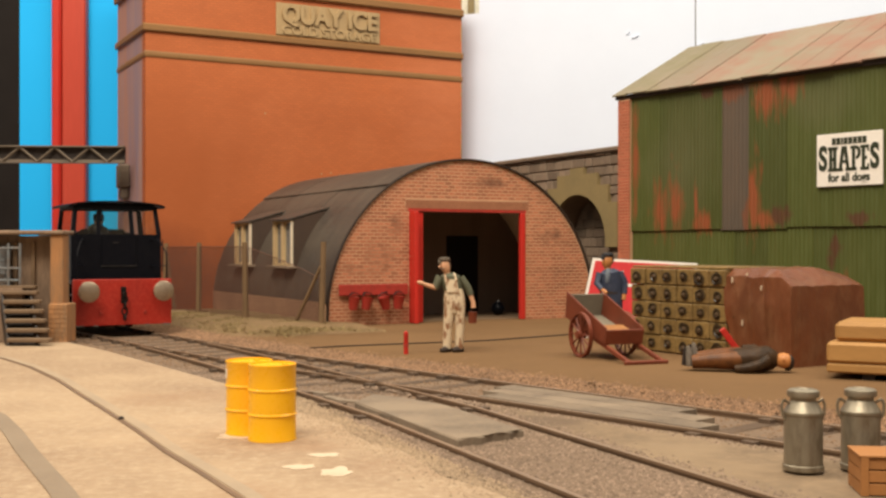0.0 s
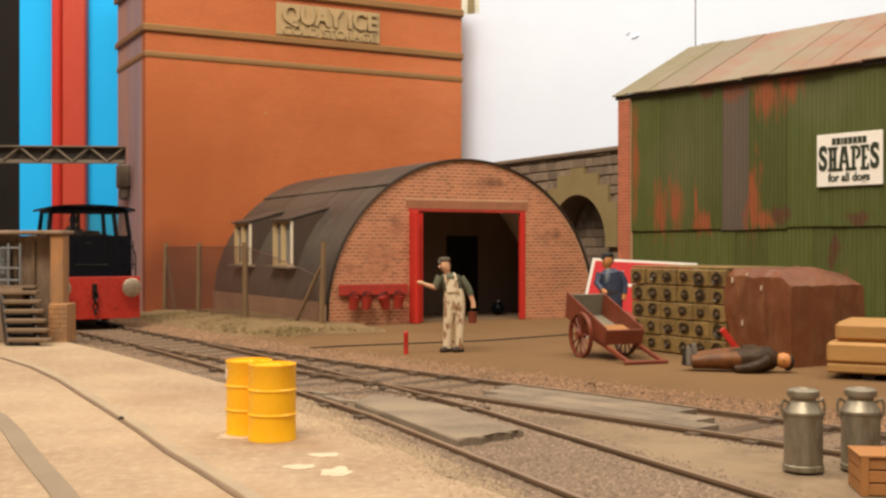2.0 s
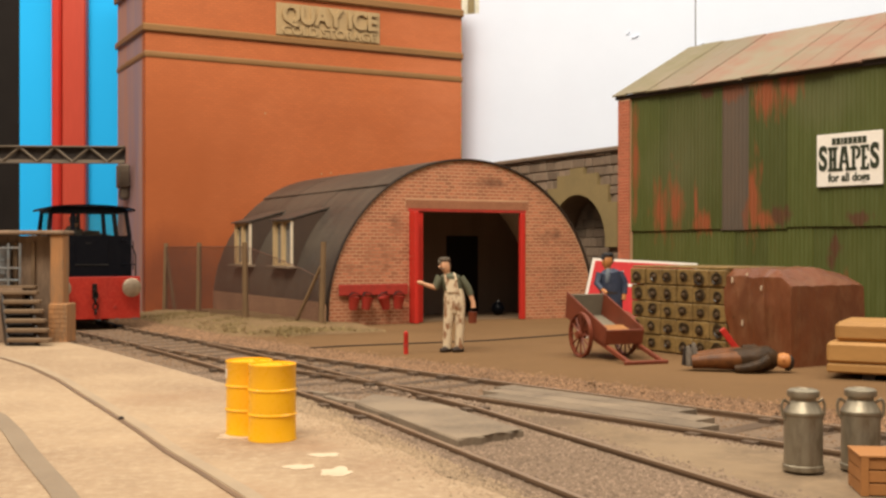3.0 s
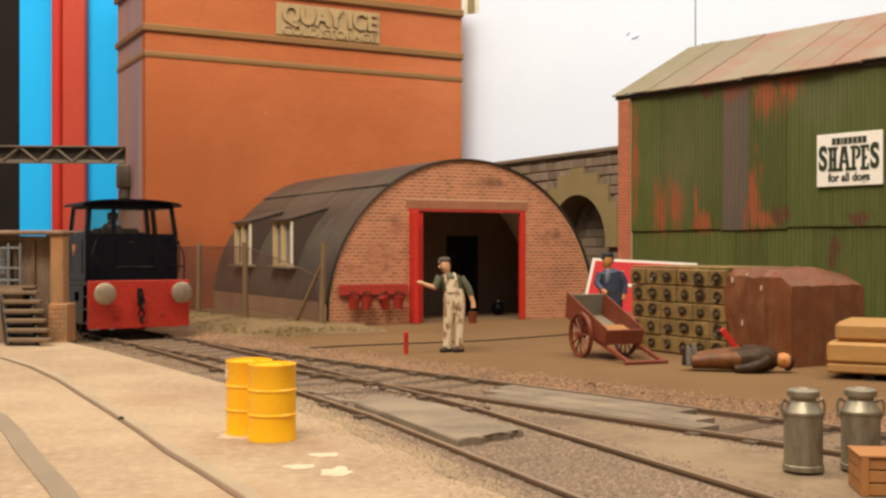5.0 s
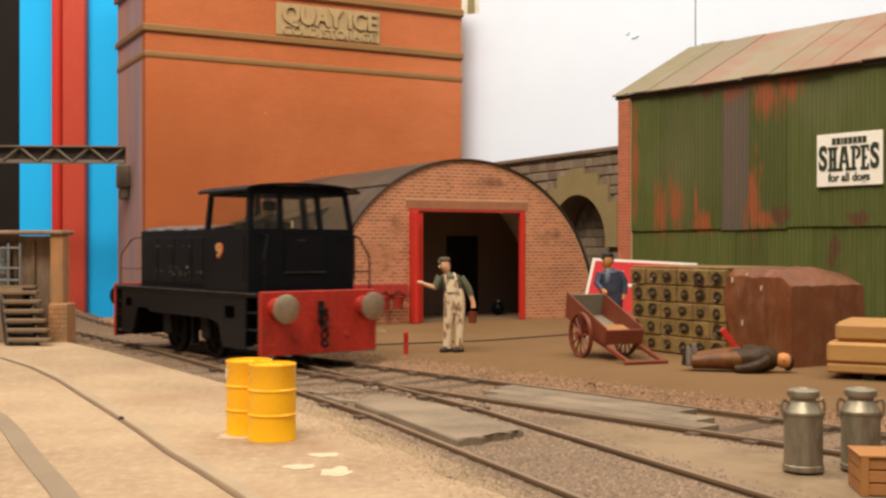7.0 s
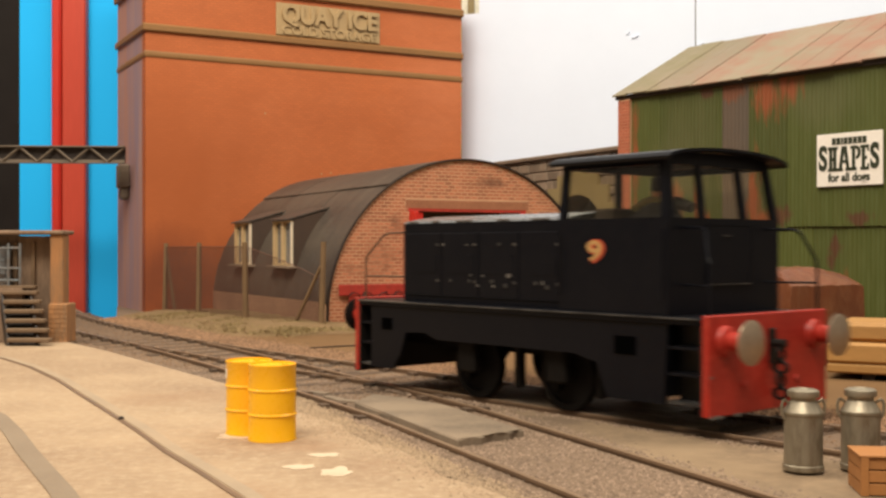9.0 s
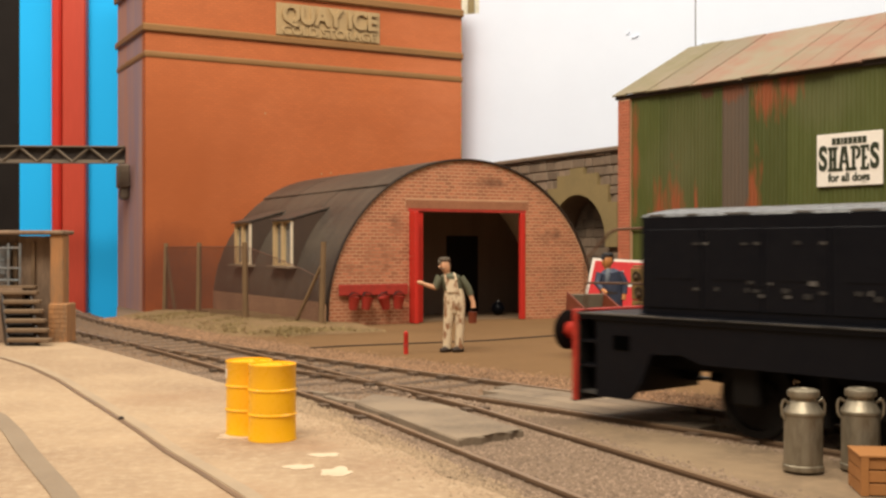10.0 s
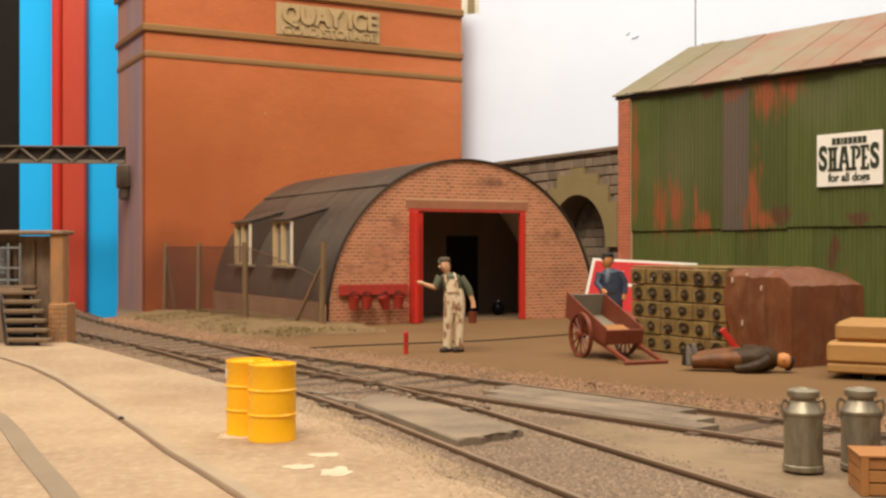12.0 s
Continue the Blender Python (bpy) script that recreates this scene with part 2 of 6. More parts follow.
STEEL = mat("dull_tin", (0.30, 0.262, 0.195), (0.15, 0.11, 0.067), 0.45, 0.6, big=3.5, fine=10, bump=0.1, stretch=(1.6, 1.6, 0.5), mix=0.8)
CRATE = mat("orange_crate_wood", (0.38, 0.165, 0.05), (0.28, 0.115, 0.036), 0.7, stretch=(0.6, 4, 4), obj_var=0.1)
TIMBER = mat("yellow_timber", (0.41, 0.215, 0.066), (0.30, 0.155, 0.046), 0.65, big=1.0, stretch=(0.5, 4, 4), obj_var=0.06)
LOCO = mat("black_loco_paint", (0.0042, 0.0046, 0.0072), (0.0062, 0.0062, 0.0085), 0.36, big=1.2, fine=9, bump=0.08, col3=(0.008, 0.008, 0.010), spec=0.12)
LOCO_TOP = mat("lit_hood_top", (0.115, 0.12, 0.125), (0.07, 0.07, 0.072), 0.28, spec=0.6)
HOODGREY = mat("worn_paint_edge", (0.06, 0.056, 0.052), (0.012, 0.012, 0.013), 0.45, big=2.5, mix=0.95, lo=0.42, hi=0.58)
HANDRAIL = mat("rusty_handrail", (0.12, 0.058, 0.03), (0.05, 0.027, 0.018), 0.45, big=4)
LOCO_RED = mat("red_buffer_beam", (0.38, 0.020, 0.010), (0.27, 0.017, 0.010), 0.45, big=1.6, bump=0.06, mix=0.8, col3=(0.46, 0.05, 0.03))
BUFFER = mat("buffer_steel", (0.42, 0.33, 0.24), (0.28, 0.21, 0.15), 0.35, 0.7, big=3)
WHEELM = mat("dirty_wheel", (0.006, 0.005, 0.0045), (0.011, 0.009, 0.0075), 0.65, spec=0.1)
HOLE_SHADE = mat("hole_shade_black", (0.0015, 0.0015, 0.0015), None, 0.9, bump=0, spec=0.0)
CHALK = mat("worn_edge", (0.12, 0.11, 0.10), None, 0.5)
NINE = mat("number_shadow_paint", (0.45, 0.07, 0.03), (0.35, 0.05, 0.025), 0.5)
NINECREAM = mat("number_cream_paint", (0.44, 0.27, 0.10), (0.33, 0.17, 0.065), 0.5, big=5, mix=0.8)
CART = mat("cart_paint", (0.19, 0.042, 0.018), (0.10, 0.028, 0.014), 0.5, big=2)
CARTBED = mat("cart_bed", (0.21, 0.18, 0.13), None, 0.7)
OLIVE = mat("olive_crate", (0.24, 0.152, 0.052), (0.13, 0.078, 0.028), 0.42, big=3.2, fine=16, mix=0.9, bump=0.4, obj_var=0.15)
TARP = mat("brown_tarpaulin", (0.175, 0.056, 0.022), (0.095, 0.034, 0.015), 0.32, big=1.5, fine=3.5, bump=0.8, bscale=9, mix=0.7, stretch=(1, 1, 0.5), col3=(0.22, 0.10, 0.046), spec=0.4)
SIGNRED = mat("sign_red", (0.62, 0.04, 0.045), None, 0.4, bump=0)
SIGNWHITE = mat("enamel_white", (0.80, 0.76, 0.70), (0.72, 0.66, 0.58), 0.35, bump=0.03, mix=0.5, big=2)
SIGNINK = mat("dark_green_lettering", (0.022, 0.030, 0.014), (0.05, 0.055, 0.035), 0.45, big=3, bump=0)
CHEEK = mat("brown_cheek_boards", (0.058, 0.034, 0.022), (0.035, 0.022, 0.015), 0.7, big=1.2)
INK = mat("black_enamel", (0.010, 0.009, 0.008), None, 0.45, bump=0, spec=0.2)
GRASS = mat("dry_grass", (0.25, 0.185, 0.08), (0.28, 0.19, 0.095), 0.9, big=0.8, obj_var=0.25, bump=0)
BANKM = mat("earth_bank", (0.215, 0.14, 0.075), (0.15, 0.105, 0.052), 0.95, spec=0.1, big=0.7, fine=9, bump=0.6)
GIRDER = mat("girder_paint", (0.16, 0.125, 0.09), (0.10, 0.075, 0.06), 0.6)
FENCE_POST = mat("fence_post_wood", (0.19, 0.115, 0.055), (0.10, 0.06, 0.03), 0.85, stretch=(3, 3, 0.6))
MESHWIRE = mat("rusty_wire", (0.12, 0.052, 0.032), None, 0.7, bump=0)
HALLCREAM = mat("hall_cream_paint", (0.72, 0.68, 0.55), None, 0.6, bump=0)
HALLWALL = mat("hall_wall", (0.22, 0.20, 0.18), None, 0.8, bump=0)
PLATFORM_WALL = mat("dock_render", (0.25, 0.168, 0.11), (0.13, 0.085, 0.055), 0.85, big=1.6, stretch=(2, 2, 0.3), mix=0.9)
DOCK_BRICK = mat("dock_pillar_brick", (0.40, 0.19, 0.075), (0.20, 0.135, 0.08), 0.85, big=2.2, stretch=(2, 2, 0.35), mix=0.9, obj_var=0.1)
BLUEGREY = mat("blue_grey_drum", (0.14, 0.165, 0.18), (0.14, 0.085, 0.05), 0.5, big=2.2, mix=0.9)


# ---- mesh helpers, in full-size metres ----


def part(name, bm, material, parent=None, label="", smooth=False):
    me = bpy.data.meshes.new(name)
    bmesh.ops.transform(bm, matrix=Matrix.Scale(S, 4), verts=bm.verts)
    bmesh.ops.recalc_face_normals(bm, faces=bm.faces)
    bm.to_mesh(me)
    bm.free()
    me.materials.append(material)
    if smooth:
        me.shade_smooth()
        me.set_sharp_from_angle(angle=radians(38))
    ob = new(name, me)
    ob.parent = parent
    return tagged(ob, label)


def at(x, y, z=0, rx=0, ry=0, rz=0):
    return pose(x * S, y * S, z * S, rx, ry, rz)


def thing(name, m, label, category, group="", kind=""):
    ob = new(name)
    ob.empty_display_size = 0.01
    ob.matrix_basis = m
    return tagged(ob, label, category, group, kind)


def shift(ob, m):
    ob.matrix_basis = m
    return ob


def box(bm, x0, x1, y0, y1, z0, z1, bevel=0.0, m=None):
    r = bmesh.ops.create_cube(bm, size=1.0)
    vs = r["verts"]
    for v in vs:
        v.co = Vector(((x0 + x1) / 2 + v.co.x * (x1 - x0), (y0 + y1) / 2 + v.co.y * (y1 - y0), (z0 + z1) / 2 + v.co.z * (z1 - z0)))
    if m is not None:
        bmesh.ops.transform(bm, matrix=m, verts=vs)
    if bevel:
        es = list({e for v in vs for e in v.link_edges})
        bmesh.ops.bevel(bm, geom=es, offset=bevel, segments=1, affect="EDGES")
    return bm


def boxed(*a, **k):
    return box(bmesh.new(), *a, **k)


def rod(bm, p, q, r, r2=None, seg=8):
    p, q = Vector(p), Vector(q)
    d = q - p
    m = Matrix.Translation((p + q) / 2) @ d.to_track_quat("Z", "Y").to_matrix().to_4x4()
    bmesh.ops.create_cone(bm, cap_ends=True, segments=seg, radius1=r, radius2=r if r2 is None else r2, depth=d.length, matrix=m)
    return bm


def lathe(bm, prof, seg=20, m=None):
    """A turned form about z from (radius, height) pairs."""
    rings = []
    for r, z in prof:
        if r < 1e-6:
            rings.append([bm.verts.new((0, 0, z))])
        else:
            rings.append([bm.verts.new((r * math.cos(2 * math.pi * i / seg), r * math.sin(2 * math.pi * i / seg), z)) for i in range(seg)])
    for a, b in zip(rings, rings[1:]):
        for i in range(seg):
            j = (i + 1) % seg
            if len(a) == 1 and len(b) == 1:
                continue
            if len(a) == 1:
                bm.faces.new((a[0], b[i], b[j]))
            elif len(b) == 1:
                bm.faces.new((a[i], a[j], b[0]))
            else:
                bm.faces.new((a[i], a[j], b[j], b[i]))
    if m is not None:
        bmesh.ops.transform(bm, matrix=m, verts=[v for r in rings for v in r])
    return bm


def prism(bm, pts, axis, a, b, bevel=0.0):
    """A flat outline drawn out along an axis: 'y' takes (x, z), 'x' takes (y, z), 'z' takes (x, y)."""
    def co(p, w):
        return {"y": (p[0], w, p[1]), "x": (w, p[0], p[1]), "z": (p[0], p[1], w)}[axis]
    lo = [bm.verts.new(co(p, a)) for p in pts]
    hi = [bm.verts.new(co(p, b)) for p in pts]
    bm.faces.new(lo)
    bm.faces.new(hi[::-1])
    n = len(pts)
    for i in range(n):
        bm.faces.new((lo[i], hi[i], hi[(i + 1) % n], lo[(i + 1) % n]))
    if bevel:
        vs = set(lo + hi)
        bmesh.ops.bevel(bm, geom=list({e for v in vs for e in v.link_edges}), offset=bevel, segments=1, affect="EDGES")
    return bm


def letters(text, size, depth, material, name, parent, m, bold=0.0, width=None):
    """Raised lettering in the built-in font, lying in the parent's x-z plane."""
    cu = bpy.data.curves.new(name, "FONT")
    cu.body, cu.size, cu.extrude, cu.offset = text, size * S, depth * S, bold * S
    cu.align_x, cu.align_y = "CENTER", "CENTER"
    tmp = bpy.data.objects.new(name, cu)
    scene.collection.objects.link(tmp)
    me = bpy.data.meshes.new_from_object(tmp.evaluated_get(bpy.context.evaluated_depsgraph_get()))
    bpy.data.objects.remove(tmp)
    if width:
        xs = [v.co.x for v in me.vertices]
        k = width * S / (max(xs) - min(xs))
        for v in me.vertices:
            v.co.x *= k
    me.materials.clear()
    me.materials.append(material)
    ob = new(name, me)
    ob.parent = parent
    ob.matrix_basis = m
    return ob


# ---- the track plan: one straight line that curves away, and a branch ----
U, N = Vector((0.65, -0.76)).normalized(), Vector((0.76, 0.65)).normalized()


def track_a(s, off=0.0):
    """A point of the main line at s metres along it, off metres to its far side, and its heading."""
    k = 0.0078
    e = min(0.0, s + 16)
    o = 10.62 + k * e * e
    slope = 2 * k * e
    p = U * s + N * o
    h = math.atan2(*(U + N * slope).yx)
    n = Vector((-math.sin(h), math.cos(h)))
    return p + n * off, h


B0, B1, B2 = track_a(-25.2)[0], Vector((-3.9, 20.6)), Vector((-0.2, 13.44))
BU = Vector((0.402, -0.916)).normalized()


def track_b(t, off=0.0):
    """The branch: a bend for t from 0 to 1, and then straight on (t - 1 is metres / 8)."""
    if t <= 1:
        p = B0.lerp(B1, t).lerp(B1.lerp(B2, t), t)
        d = (B1 - B0).lerp(B2 - B1, t).normalized()
    else:
        p, d = B2 + BU * (t - 1) * 8, BU
    n = Vector((-d.y, d.x))
    return p + n * off, math.atan2(d.y, d.x)


# ---- the hall around, above and behind ----
def hall():
    t = thing("hall_room", at(0, 0), "plain dim exhibition hall walls and floor", "room", kind="structure")
    k = 1 / S
    bm = bmesh.new()
    box(bm, -0.95 * k, 0.95 * k, -1.15 * k, 1.15 * k, -0.36 * k, -0.34 * k)
    part("floor_slab", bm, HALLWALL, t)
    for n, (a, b, c, d) in (("wall_panel", (-0.97, -0.95, -1.15, 1.15)), ("wall_panel", (0.95, 0.97, -1.15, 1.15)), ("wall_panel", (-0.95, 0.95, -1.17, -1.15))):
        part(n, boxed(a * k, b * k, c * k, d * k, -0.34 * k, 0.7 * k), HALLWALL, t)


hall()


# ---- baseboard ground ----
def poly_slab(name, pts, z0, z1, material, label, category="ground", bevel=0.0):
    bm = bmesh.new()
    prism(bm, pts, "z", z0, z1)
    return tagged(part(name, bm, material), label, category, kind="structure")


def ground():
    edge = [tuple(track_a(s, 1.1)[0]) for s in (-45, -41, -37, -34, -32, -30.6)]
    pts = [(-30, -9), (17, -9), (17, 46), (-11, 46), (-11.5, 39.5), (-9.75, 33.4)] + edge[::-1]
    poly_slab("ground", pts, -0.9, -0.08, BALLAST, "grey-brown ballasted baseboard under the tracks")
    edge = [tuple(track_a(s, 1.62 + 0.12 * math.sin(s * 2.1) + 0.06 * math.sin(s * 5.3))[0]) for s in np.arange(-28, 2.1, 0.5)]
    poly_slab("yard_surface", edge + [(16.5, 12), (16.5, 44.8), (-9.4, 36.5)], -0.145, -0.02, YARD, "brown trodden dirt yard in front of the hut", "yard")
    bu, bn = BU, Vector((-BU.y, BU.x))
    q = [tuple(bu * s + bn * (3.84 + 0.012 * (s + 15) + 0.05 * math.sin(s * 3) + 0.03 * math.sin(s * 7.3))) for s in np.arange(8, -14.6, -0.6)]
    far = [tuple(track_a(s, -1.75)[0]) for s in (-20.5, -22.5, -25, -28, -32)]
    poly_slab("quay_pavement", q + far + [(-29, 36), (-29, -8.5), (6.5, -8.5)], -0.145, -0.005, CONCRETE, "pale sandy concrete quay with embedded rails", "pavement")
    a = [tuple(track_a(s, -0.83 + 0.03 * math.sin(s * 4))[0]) for s in np.arange(-10.6, 2, 0.5)]
    b = [tuple(track_b(t, 0.82 + 0.03 * math.sin(t * 40))[0]) for t in np.arange(2.9, 1.0, -0.06)]
    poly_slab("infill_pavement", a + [(12.5, -1.0), (9.0, -1.0)] + b, -0.145, -0.05, INFILL, "dusty concrete infill between the two tracks", "pavement")


ground()


def strip(bm, f, ts, o0, o1, z0, z1):
    """A bar that follows a track from offset o0 to o1 and height z0 to z1."""
    prev = None
    for t in ts:
        a, b = f(t, o0)[0], f(t, o1)[0]
        ring = [bm.verts.new((*a, z0)), bm.verts.new((*b, z0)), bm.verts.new((*b, z1)), bm.verts.new((*a, z1))]
        if prev:
            for i in range(4):
                bm.faces.new((prev[i], prev[(i + 1) % 4], ring[(i + 1) % 4], ring[i]))
        else:
            bm.faces.new(ring[::-1])
        prev = ring
    bm.faces.new(prev)
    return bm


def railway(name, f, ts, ties, label, skip=0.0):
    t = thing(name, at(0, 0, -0.15), label, "railway track", kind="structure")
    for o in (-0.7, 0.7):
        use = [x for x in ts if o > 0 or x >= skip] if skip else ts
        bm = bmesh.new()
        strip(bm, f, use, o - 0.055, o + 0.055, 0.03, 0.05)
        strip(bm, f, use, o - 0.016, o + 0.016, 0.05, 0.116)
        strip(bm, f, use, o - 0.028, o + 0.028, 0.115, 0.14)
        r = part("rail", bm, RAILM, t)
        part("railhead", strip(bmesh.new(), f, use, o - 0.025, o + 0.025, 0.138, 0.146), RAILTOP, r, "polished railhead")
    tie = bpy.data.meshes.new("sleeper")
    bm = boxed(-0.125, 0.125, -1.25, 1.25, -0.06, 0.035, bevel=0.015)
    for o in (-0.7, 0.7):
        box(bm, -0.08, 0.08, o - 0.17, o - 0.06, 0.035, 0.085)
        box(bm, -0.08, 0.08, o + 0.06, o + 0.17, 0.035, 0.085)
    bmesh.ops.transform(bm, matrix=Matrix.Scale(S, 4), verts=bm.verts)
    bm.to_mesh(tie)
    bm.free()
    tie.materials.append(SLEEPER)
    for x in ties:
        p, h = f(x)
        ob = new("sleeper", tie)
        ob.parent = t
        ob.matrix_basis = at(p.x, p.y, 0.046, random.uniform(-0.6, 0.6), 0, math.degrees(h) + random.uniform(-2.5, 2.5))
    return t


railway("main_track", track_a, list(np.arange(-44, 8.1, 0.8)), [s for s in np.arange(-34, 8, 0.72) if not -12 < s < -7.4], "rusty bullhead rails on dark sleepers in ballast")
railway("branch_track", track_b, list(np.arange(0.3, 1.0, 0.07)) + [1, 1.4, 1.9, 2.5, 3.2], list(np.arange(0.62, 1.0, 0.075)), "rusty branch rails leaving the main track")


bed = strip(bmesh.new(), track_b, [0.97, 1, 1.3, 1.7, 2.2, 2.8, 3.2], -1.62, 0.66, -0.13, -0.06)
tagged(part("branch_ballast_bed", bed, BALLAST), "compacted grey ballast up to the branch rails", "ballast", kind="structure")


def embedded_rail(name, pts, w, label, material, top=0.006):
    bm = bmesh.new()
    prev = None
    for i, p in enumerate(pts):
        p = Vector(p)
        d = (Vector(pts[min(i + 1, len(pts) - 1)]) - Vector(pts[max(i - 1, 0)])).normalized()
        n = Vector((-d.y, d.x)) * w / 2
        ring = [bm.verts.new((*(p + n), -0.02)), bm.verts.new((*(p - n), -0.02)), bm.verts.new((*(p - n), top)), bm.verts.new((*(p + n), top))]
        if prev:
            for k in range(4):
                bm.faces.new((prev[k], prev[(k + 1) % 4], ring[(k + 1) % 4], ring[k]))
        else:
            bm.faces.new(ring)
        prev = ring
    bm.faces.new(prev[::-1])
    return tagged(part(name, bm, material), label, "rail", kind="structure")


GROOVE = [(-12.0, 23.2), (-9.6, 21.5), (-7.86, 19.9), (-6.8, 18.4), (-5.7, 16.55), (-4.78, 14.8), (-3.98, 13.3), (-3.27, 11.95), (-2.65, 10.7), (-2.1, 9.7), (-1.6, 8.75), (-1.1, 7.6), (-0.4, 5.6), (0.1, 4.2), (1.6, 0.5), (3.6, -5.0)]
embedded_rail("quay_rail", GROOVE, 0.05, "dark rail set into the concrete quay", RAILM)
JOINT = mat("quay_edge_strip", (0.33, 0.25, 0.17), (0.42, 0.31, 0.2), 0.9, big=1.0)
EDGE = [tuple(Vector(p) + Vector((0.1, 0.055))) for p in GROOVE]
embedded_rail("quay_strip", EDGE, 0.13, "pale worn strip along the quay rail", JOINT, 0.003)
embedded_rail("yard_joint", [(-2.6, 22.0), (-2.08, 22.4), (-0.6, 23.1), (0.91, 23.8), (2.9, 25.5)], 0.04, "dark joint in the yard surface", FELT_EDGE)
embedded_rail("quay_rail", [(-6.9, 15.4), (-5.9, 14.05), (-5.15, 12.95), (-4.55, 11.85), (-4.0, 10.75), (-3.5, 9.8), (-3.05, 8.95), (-2.5, 7.8), (-1.9, 6.4), (-1.2, 4.5), (0.3, 0.5), (2.3, -5.0)], 0.2, "wide dull steel strip set into the quay", mat("quay_strip_steel", (0.25, 0.188, 0.128), (0.19, 0.14, 0.095), 0.8))


# ---- the brick warehouse tower ----
def tower():
    t = thing("warehouse_tower", at(-9.55, 35.9, -0.1, 0, 0, 28.5), "tall orange-red brick cold store tower with stone bands", "building")
    w, d, h = 11.65, 4.0, 11.6
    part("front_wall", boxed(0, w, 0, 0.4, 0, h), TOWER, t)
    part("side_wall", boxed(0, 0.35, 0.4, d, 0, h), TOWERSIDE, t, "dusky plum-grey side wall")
    part("roof", boxed(0.35, w, 0.4, d, h - 0.3, h), BAND, t)
    part("back_wall", boxed(0.35, w, d - 0.3, d, 0, h - 0.3), TOWER, t)
    part("side_wall", boxed(w - 0.35, w, 0.4, d - 0.3, 0, h - 0.3), TOWER, t)
    for z0, z1, o in ((8.22, 8.42, 0.04), (9.03, 9.3, 0.1), (10.6, 10.9, 0.14)):
        bm = bmesh.new()
        pr = [(0, z0 + 0.06), (-o * 0.5, z0), (-o, z0 + 0.05), (-o, z1 - 0.06), (-o * 0.4, z1), (0, z1)]
        prism(bm, [(p[0] - 0.001, p[1]) for p in pr], "x", -o, w + 0.02)
        part("stone_band", bm, BAND, t)
        bm = bmesh.new()
        prism(bm, [(p[0] - 0.001, p[1]) for p in pr], "y", 0.0, d)
        part("stone_band", bm, BAND, t)
    rnd = random.Random(21)
    for k in range(26):
        z, h = rnd.uniform(4.6, 11.4), rnd.uniform(0.05, 0.3)
        part("chipped_corner", boxed(w - 0.035, w + 0.012, -0.014, 0.03, z, z + h, bevel=0.01), STONE, t, "pale chip on the corner")
    for x, z in ((4.0, 6.6), (6.05, 4.62), (6.4, 4.66), (6.75, 4.6)):
        part("paint_fleck", boxed(x, x + 0.05, -0.012, 0.0, z, z + 0.05), STONE, t, "pale fleck")
    nb = part("name_panel", boxed(4.4, 8.28, -0.07, 0, 9.32, 10.42, bevel=0.02), STONE, t, "stone name panel with raised letters")
    letters("QUAY ICE", 0.86, 0.05, STONE, "lettering", nb, at(6.36, -0.115, 10.03, 90), 0.03, 3.55)
    letters("COLD STORAGE", 0.42, 0.025, STONE, "lettering", nb, at(6.36, -0.09, 9.5, 90), 0.012, 3.5)
    bm = boxed(-0.35, 0.0, 2.1, 2.7, 4.1, 4.9, bevel=0.05)
    box(bm, -0.28, 0.0, 2.15, 2.65, 3.7, 4.12, bevel=0.08)
    part("bracket", bm, GIRDER, t, "iron bearing bracket of the gantry")


tower()


def gantry():
    t = thing("gantry_girder", at(-19.6, 35.9, 4.72), "dark latticed steel gantry girder fixed to the tower", "girder")
    L = 9.0
    for z in (0.0, 0.53):
        bm = boxed(0, L, -0.14, 0.14, z, z + 0.03)
        box(bm, 0, L, -0.02, 0.02, z - 0.02 if z else z, z + 0.12 if not z else z + 0.05)
        part("flange", bm, GIRDER, t)
    part("web_plate", boxed(0, L, 0.1, 0.13, 0.04, 0.53), FELT_EDGE, t)
    n = 16
    for i in range(n):
        x0, x1 = i * L / n, (i + 1) * L / n
        a, b = ((x0, 0.05), (x1, 0.52)) if i % 2 else ((x0, 0.52), (x1, 0.05))
        bm = bmesh.new()
        rod(bm, (a[0], -0.06, a[1]), (b[0], -0.06, b[1]), 0.04, seg=4)
        part("lattice_bar", bm, GIRDER, t)
    shift(t, at(-19.45, 36.3, 4.75, 0, 0, 3.2))


gantry()


# ---- display panels behind ----
def panels():
    for a, b, m, l in ((-22, -15.36, BLACK_PANEL, "black display panel"), (-15.36, -13.9, BLUE, "bright sky-blue display panel"), (-13.0, -10.2, BLUE, "bright sky-blue display panel")):
        tagged(part("backdrop_panel", boxed(a, b, 40.6, 40.8, -14, 16), m), l, "display panel", kind="structure")
    t = thing("red_display_post", at(-13.4, 40.4, -14), "tall glossy red display post with a rounded edge", "display post", kind="structure")
    bm = boxed(-0.63, -0.30, -0.35, 0.2, 0, 30, bevel=0.07)
    part("post_edge", bm, RED, t)
    part("post_face", boxed(-0.30, 0.55, -0.22, 0.2, 0, 30, bevel=0.05), RED_POST, t)


panels()


